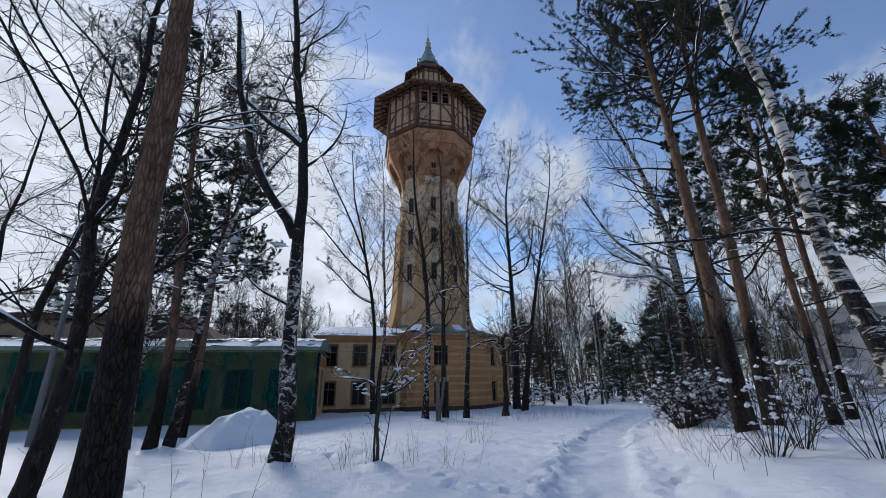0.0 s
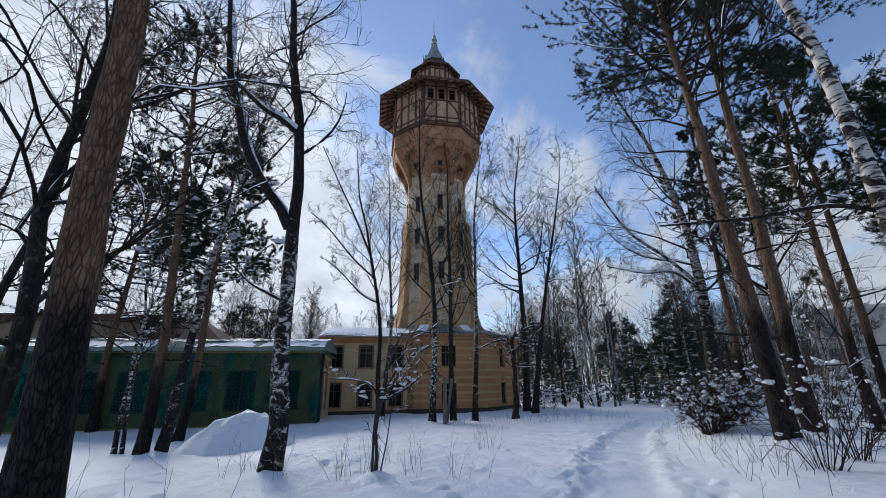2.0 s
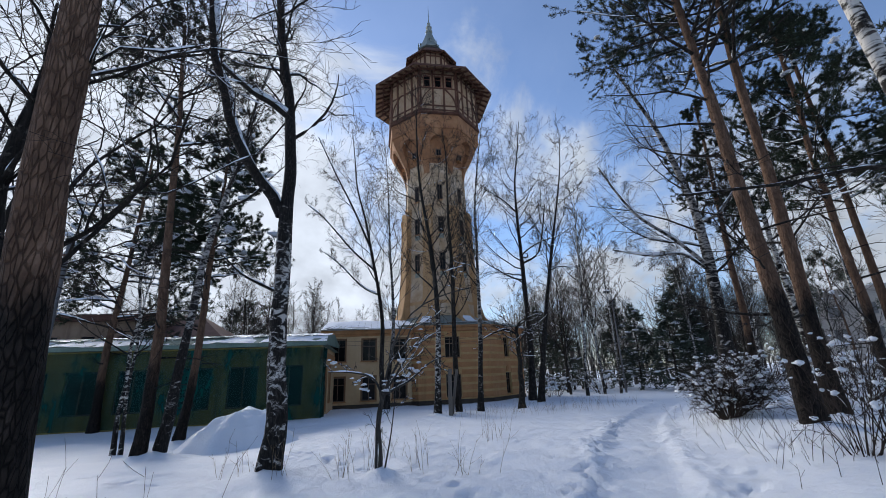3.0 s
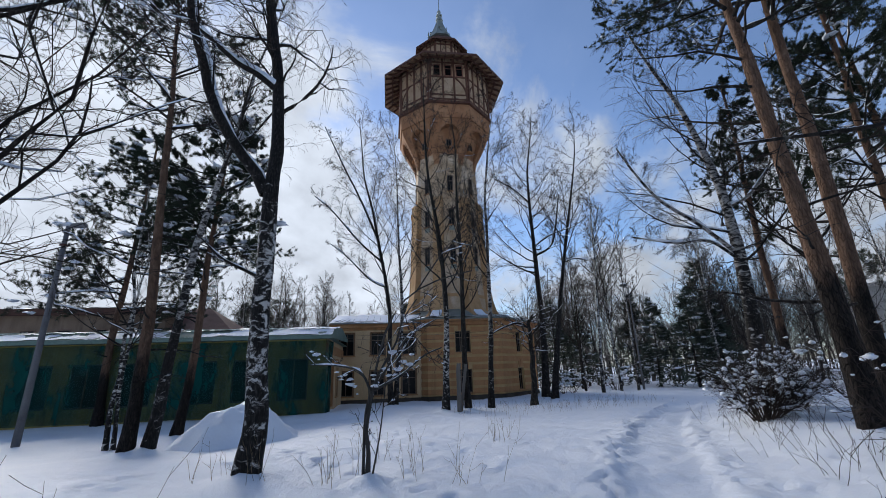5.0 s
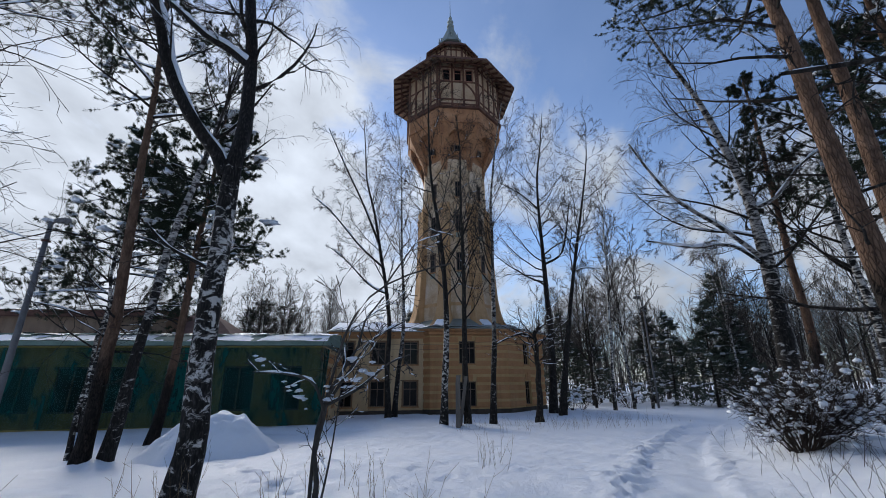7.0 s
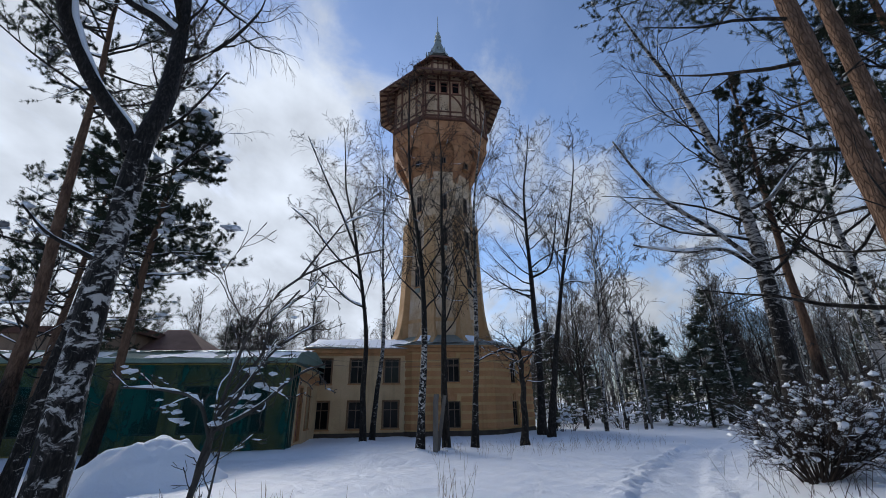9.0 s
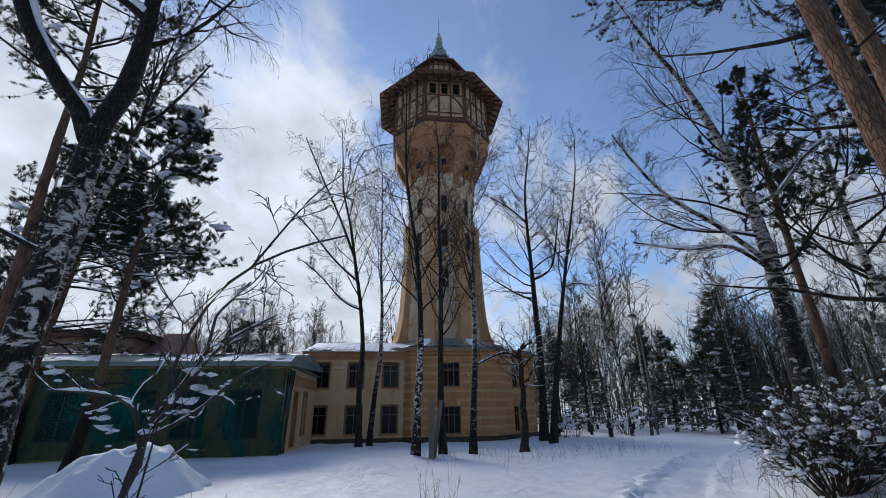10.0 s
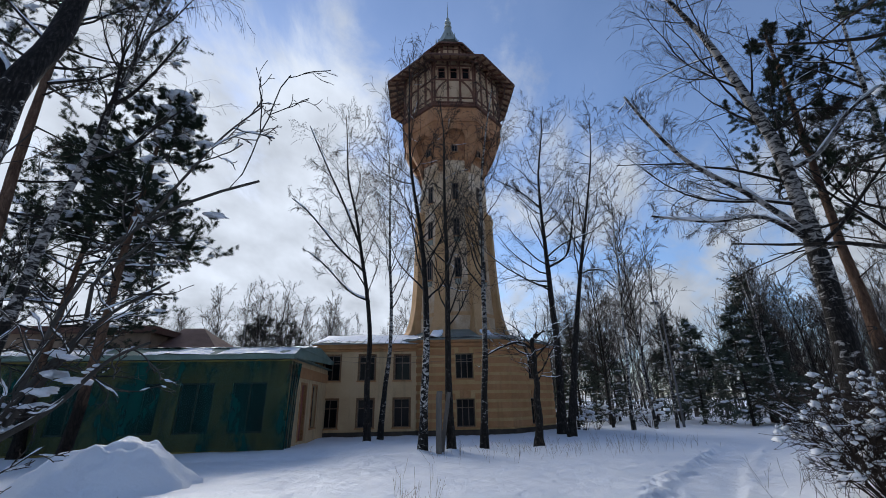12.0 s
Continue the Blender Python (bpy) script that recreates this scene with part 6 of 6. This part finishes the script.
street_lamp((15.7, 42.6, -0.4), 9.3, "grey street lamp beside the path with snow on its head", -0.55)
pole = thing("street_lamp", pose(-16.25, 17.5, -0.4), "grey concrete lamp post carrying thin wires", "street lamp")
part("shaft", Shape().tube([(0, 0, -0.3), (0, 0, 4.0), (0, 0, 8.4)], [0.13, 0.105, 0.08], 10), POLE, pole, smooth=True)
part("bracket", Shape().tube([(0, 0, 8.1), (0.12, -0.02, 8.32), (0.32, -0.04, 8.42)], [0.035, 0.032, 0.03], 8), POLE, pole)
part("lamp_head", Shape().loft([[Vector((0.5 + x * sc, y * sc, z)) for x, y in ((-0.34, -0.1), (0.26, -0.13), (0.36, 0.0), (0.26, 0.13), (-0.34, 0.1))] for z, sc in ((8.34, 0.75), (8.4, 1.0), (8.5, 0.85), (8.54, 0.45))]), POLE, pole, "grey lamp head")
part("clamp", Shape().box(-0.1, 0.1, -0.11, 0.11, 7.55, 7.63), RUST, pole)
for z in (7.2, 7.6):
    part("insulator", Shape().tube([(-0.12, 0, z), (-0.17, 0, z + 0.05), (-0.2, 0, z + 0.12)], [0.02, 0.045, 0.03], 8), PALE, pole)


def wire(a, b, sag):
    a, b = Vector(a), Vector(b)
    pts = [a.lerp(b, t) - Vector((0, 0, sag * 4 * t * (1 - t))) for t in np.linspace(0, 1, 14)]
    ob = part("overhead_wire", Shape().tube(pts, [0.009] * 14, 4), FRAME)
    tagged(ob, "thin black overhead wire", "wire", "overhead wires")


wire((-16.45, 17.5, 6.9), (-44, 24, 6.4), 0.6)
wire((-16.45, 17.5, 7.3), (-44, 16, 7.0), 0.6)

wire((-11.6, 35.4, 5.0), (3.9, 27.74, 4.1), 0.35)
wire((-11.6, 35.4, 4.75), (3.9, 27.74, 3.9), 0.45)

post = thing("wooden_post", pose(-0.45, 24.9, -0.28), "weathered grey squared wooden post standing in the snow", "post", "old posts")
part("timber", Shape().loft([[Vector((x + s, y, z)) for x, y in ((-0.11, -0.1), (0.11, -0.1), (0.11, 0.1), (-0.11, 0.1))] for z, s in ((-0.3, 0), (2.0, 0.02), (2.35, 0.06))]), GREYWOOD, post)
post = thing("wooden_post", pose(-0.45, 25.15, -0.28), "thin weathered grey wooden post leaning over", "post", "old posts")
part("timber", Shape().loft([[Vector((x + s, y, z)) for x, y in ((-0.08, -0.08), (0.08, -0.08), (0.08, 0.08), (-0.08, 0.08))] for z, s in ((-0.3, 0.05), (2.3, 0.42))]), GREYWOOD, post)


# --- dry stems standing in the snow ---
def stems(name, places, seed, label, n, height, spread_r, mat=STRAW, lean=0.18):
    rng = np.random.default_rng(seed)
    c = np.array(places, float)
    k = np.repeat(np.arange(len(c)), n)
    b = c[k] + np.concatenate([spread_r * rng.normal(size=(len(k), 2)), np.zeros((len(k), 1))], 1)
    b[:, 2] = ground_z(b[:, 0], b[:, 1]) - 0.08
    D = np.concatenate([lean * rng.normal(size=(len(k), 2)), np.ones((len(k), 1))], 1)
    L = height * (0.4 + 0.8 * rng.random(len(k)))
    P = np.empty((len(k), 5, 3))
    P[:, 0] = b
    for i in range(1, 5):
        D = D + 0.07 * rng.normal(size=D.shape)
        P[:, i] = P[:, i - 1] + D / np.linalg.norm(D, axis=1, keepdims=True) * (L / 4)[:, None]
    R = np.full((len(k), 5), 0.0038) * np.linspace(1.2, 0.5, 5)
    p2, r2 = grow(rng, P, R, 2, 0.4, 1.0, (0.2, 0.4), (20, 45), 0.3, 0.1, 3, 0.8, 0.5)
    v, f = join([tubes(P, R, 3), tubes(p2, np.maximum(r2, 0.002), 3)])
    return tagged(new(name, quick_mesh(name, v, f, mat)), label, "dry stems", kind="stuff")


stems("dry_stems", [(-4.3, 9.9, 0), (-3.4, 9.9, 0), (-2.2, 9.7, 0), (-1.9, 10.1, 0), (-0.8, 9.8, 0), (0.75, 13.6, 0), (0.9, 13.2, 0), (-1.6, 11.5, 0), (0.2, 9.2, 0)], 61, "thin brown dry stems standing in the snow", 8, 0.75, 0.22)
stems("dry_stems", [(1 + 1.1 * i, 23.5 + 0.55 * i, 0) for i in range(9)], 62, "low dry weeds at the edge of the wood", 20, 0.6, 1.1, STRAW, 0.35)
stems("dry_stems", [(4.6 + 0.22 * i, 7.0 + 0.62 * i, 0) for i in range(16)], 63, "dry stems and suckers along the bank", 8, 0.6, 0.35, TWIG, 0.35)
stems("dry_stems", [(-6.0, 5.4, 0), (-3.4, 4.6, 0), (-5.2, 6.6, 0), (-3.0, 5.6, 0)], 64, "thin brown suckers in the snow", 4, 1.0, 0.3, TWIG, 0.35)


# --- the wood around ---
def build_wood():
    rng = np.random.default_rng(99)
    far = (0, -400, -50)
    kinds = {
        "birch": [bare_tree("birch", [(0, 0, 0), (0.1, 0, 6), (0.2, 0.1, 12), (0.1, 0.3, 17)], 0.13, 201, "thin bare birch in the wood", bark=BIRCH, limbs=22, t0=0.35, llen=(0.12, 0.22), droop=0.7, snow=0.55, tmin=0.012, split=False, twig=(5, 5), k3=3, twig_mat=HAZETWIG),
                  bare_tree("birch", [(0, 0, 0), (-0.2, 0, 5), (0.1, 0.1, 11), (0.5, 0.3, 15)], 0.11, 202, "thin bare birch in the wood", bark=BIRCH, limbs=20, t0=0.3, llen=(0.14, 0.24), droop=0.7, snow=0.55, tmin=0.012, split=False, twig=(5, 5), k3=3, twig_mat=HAZETWIG)],
        "alder": [bare_tree("alder", [(0, 0, 0), (0.15, 0, 5), (0.0, 0.1, 10), (0.3, 0.3, 15.5)], 0.14, 203, "bare dark tree in the wood", bark=BARK, limbs=24, t0=0.25, llen=(0.15, 0.27), snow=0.65, tmin=0.012, split=False, twig=(5, 5), k3=3, twig_mat=HAZETWIG),
                  bare_tree("alder", [(0, 0, 0), (0.3, 0, 4), (0.5, 0.1, 9), (0.2, 0.3, 13)], 0.12, 204, "bare dark tree in the wood", bark=BARK, limbs=24, t0=0.22, llen=(0.17, 0.3), snow=0.65, tmin=0.012, split=False, twig=(5, 5), k3=3, twig_mat=HAZETWIG)],
        "spruce": [spruce_tree("spruce", [(0, 0, 0), (0, 0, 6), (0.1, 0, 11.5)], 0.14, 205, "dark spruce dusted with snow", limbs=64, per=5, blades=4, nl=0.42, nw=0.075, lumps=75),
                   spruce_tree("spruce", [(0, 0, 0), (0.1, 0, 5), (0.1, 0, 9)], 0.12, 206, "dark spruce dusted with snow", limbs=56, length=0.28, per=5, blades=4, nl=0.42, nw=0.075, lumps=75)],
        "pine": [pine_tree("pine", [(0, 0, 0), (0.1, 0, 5), (0.2, 0.1, 10), (0.2, 0.2, 15)], 0.16, 207, "pine in the wood with snowy crown", crown=0.5, limbs=15, per=4, blades=5, nl=0.34, nw=0.045, dead=6, lumps=25, group="pines", split=False),
                 pine_tree("pine", [(0, 0, 0), (-0.1, 0, 5), (0.2, 0.1, 9), (0.2, 0.2, 12.5)], 0.15, 208, "pine in the wood with snowy crown", crown=0.4, limbs=15, per=4, blades=5, nl=0.34, nw=0.045, dead=6, lumps=25, group="pines", split=False)],
    }
    used = {k: [False] * len(v) for k, v in kinds.items()}

    def plant(kind, x, y, s):
        i = int(rng.integers(len(kinds[kind])))
        z = float(ground_z(np.array(float(x)), np.array(float(y)))) - 0.05
        m = pose(x, y, z, 1.5 * rng.normal(), 1.5 * rng.normal(), 360 * rng.random()) @ Matrix.Scale(s, 4)
        src = kinds[kind][i]
        if not used[kind][i]:
            used[kind][i] = True
            src.matrix_basis = m
            src.scale = (s, s, s)
        else:
            copy_thing(src, m @ Matrix.Scale(1 / src.scale[0], 4))

    def scatter(n, xr, yr, mix, smin, smax, keep=None):
        done = 0
        while done < n:
            x, y = rng.uniform(*xr), rng.uniform(*yr)
            if keep and not keep(x, y):
                continue
            kind = rng.choice(list(mix), p=np.array(list(mix.values())) / sum(mix.values()))
            plant(kind, x, y, rng.uniform(smin, smax))
            done += 1

    def gap(x, y):
        """The thin part of the wood before the apartment block."""
        return 0.80 < x / (y - 3) < 1.25 and x > 22 and rng.random() < 0.72

    # named single ones first: spruces and pines that stand out
    for k, x, y, s in (("spruce", 9.5, 50, 1.05), ("spruce", 13.5, 52, 0.95), ("spruce", 19.5, 48, 1.0), ("spruce", 20.5, 55, 1.2), ("spruce", 21.6, 44.5, 1.05), ("spruce", 24.0, 46, 1.1),
                       ("pine", -27, 62, 0.85), ("spruce", -23, 62, 0.95), ("pine", -30, 58, 0.8), ("birch", 13.2, 41, 1.1), ("birch", 11.2, 39.5, 1.15), ("birch", 15, 42, 0.95)):
        plant(k, x, y, s)
    off_path = lambda x, y: abs(x - float(path_x(np.array(y)))) > 2.6 and not gap(x, y) and not (y < 48 and abs(x - 0.368 * y) < 1.6)
    scatter(62, (7.5, 44), (41, 60), {"birch": 5, "alder": 5, "spruce": 0.8, "pine": 0.4}, 0.6, 1.0, off_path)
    scatter(16, (8, 56), (60, 74), {"birch": 3, "alder": 5, "spruce": 1.2}, 0.7, 1.0)
    scatter(12, (13.5, 36), (12, 40), {"birch": 2.5, "alder": 3, "pine": 0.4}, 0.75, 1.05, lambda x, y: x > path_x(np.array(y)) + 5.5 and not gap(x, y))
    scatter(52, (-54, -8), (54, 66), {"birch": 3, "alder": 6, "pine": 0.25, "spruce": 0.2}, 0.75, 1.1)
    scatter(8, (-42, -25), (6, 22), {"birch": 2, "alder": 3, "pine": 2}, 0.75, 1.05)
    scatter(8, (-25, 25), (-30, -8), {"birch": 2, "alder": 2, "pine": 2, "spruce": 1}, 0.8, 1.1)
    scatter(6, (-80, 90), (76, 90), {"birch": 3, "alder": 4, "spruce": 1}, 0.9, 1.3)
    scatter(8, (48, 80), (15, 80), {"birch": 3, "alder": 3, "spruce": 2, "pine": 2}, 0.9, 1.2, lambda x, y: not gap(x, y))
    # undergrowth: low snowy shrubs at the edge of the wood
    a = shrub("undergrowth_shrub", (9, 41, -0.34), 301, "low snowy undergrowth at the wood's edge", stems=10, height=1.7, lumps=24, lump=(0.05, 0.12), twigs=(3, 2), group="undergrowth")
    for _ in range(30):
        x, y = rng.uniform(7, 36), rng.uniform(40, 58)
        if off_path(x, y):
            copy_thing(a, pose(x, y, -0.36, 0, 0, 360 * rng.random()) @ Matrix.Scale(rng.uniform(0.6, 1.3), 4))
    for _ in range(16):
        x, y = rng.uniform(10, 22), rng.uniform(12, 34)
        if x > path_x(np.array(y)) + 5:
            copy_thing(a, pose(x, y, float(ground_z(np.array(x), np.array(y))), 0, 0, 360 * rng.random()) @ Matrix.Scale(rng.uniform(0.8, 1.4), 4))


build_wood()


def far_wood():
    """The wood's far edge, closing the horizon: too many stems to count."""
    rng = np.random.default_rng(123)
    n = 1000
    x = rng.uniform(-170, 190, n)
    y = 74 + 40 * rng.random(n) - 0.0014 * x ** 2
    x[:150], y[:150] = rng.uniform(7, 62, 150), rng.uniform(62, 74, 150)
    h = rng.uniform(7, 12.5, n)
    P = np.stack([np.stack([x + 0.25 * k * rng.normal(size=n), y, -0.6 + h * k / 3], -1) for k in range(4)], 1)
    R = np.linspace(1, 0.25, 4)[None] * rng.uniform(0.07, 0.13, (n, 1))
    p1, r1 = grow(rng, P, R, 15, 0.12, 1.0, (0.16, 0.34), (25, 60), 0.4, 0.12, 3, 0.9, 0.6)
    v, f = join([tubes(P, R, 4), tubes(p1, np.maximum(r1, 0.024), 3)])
    tagged(new("far_wood", quick_mesh("far_wood", v, f, HAZETWIG)), "hazy grey-brown edge of the far bare wood", "far wood", kind="stuff")


far_wood()
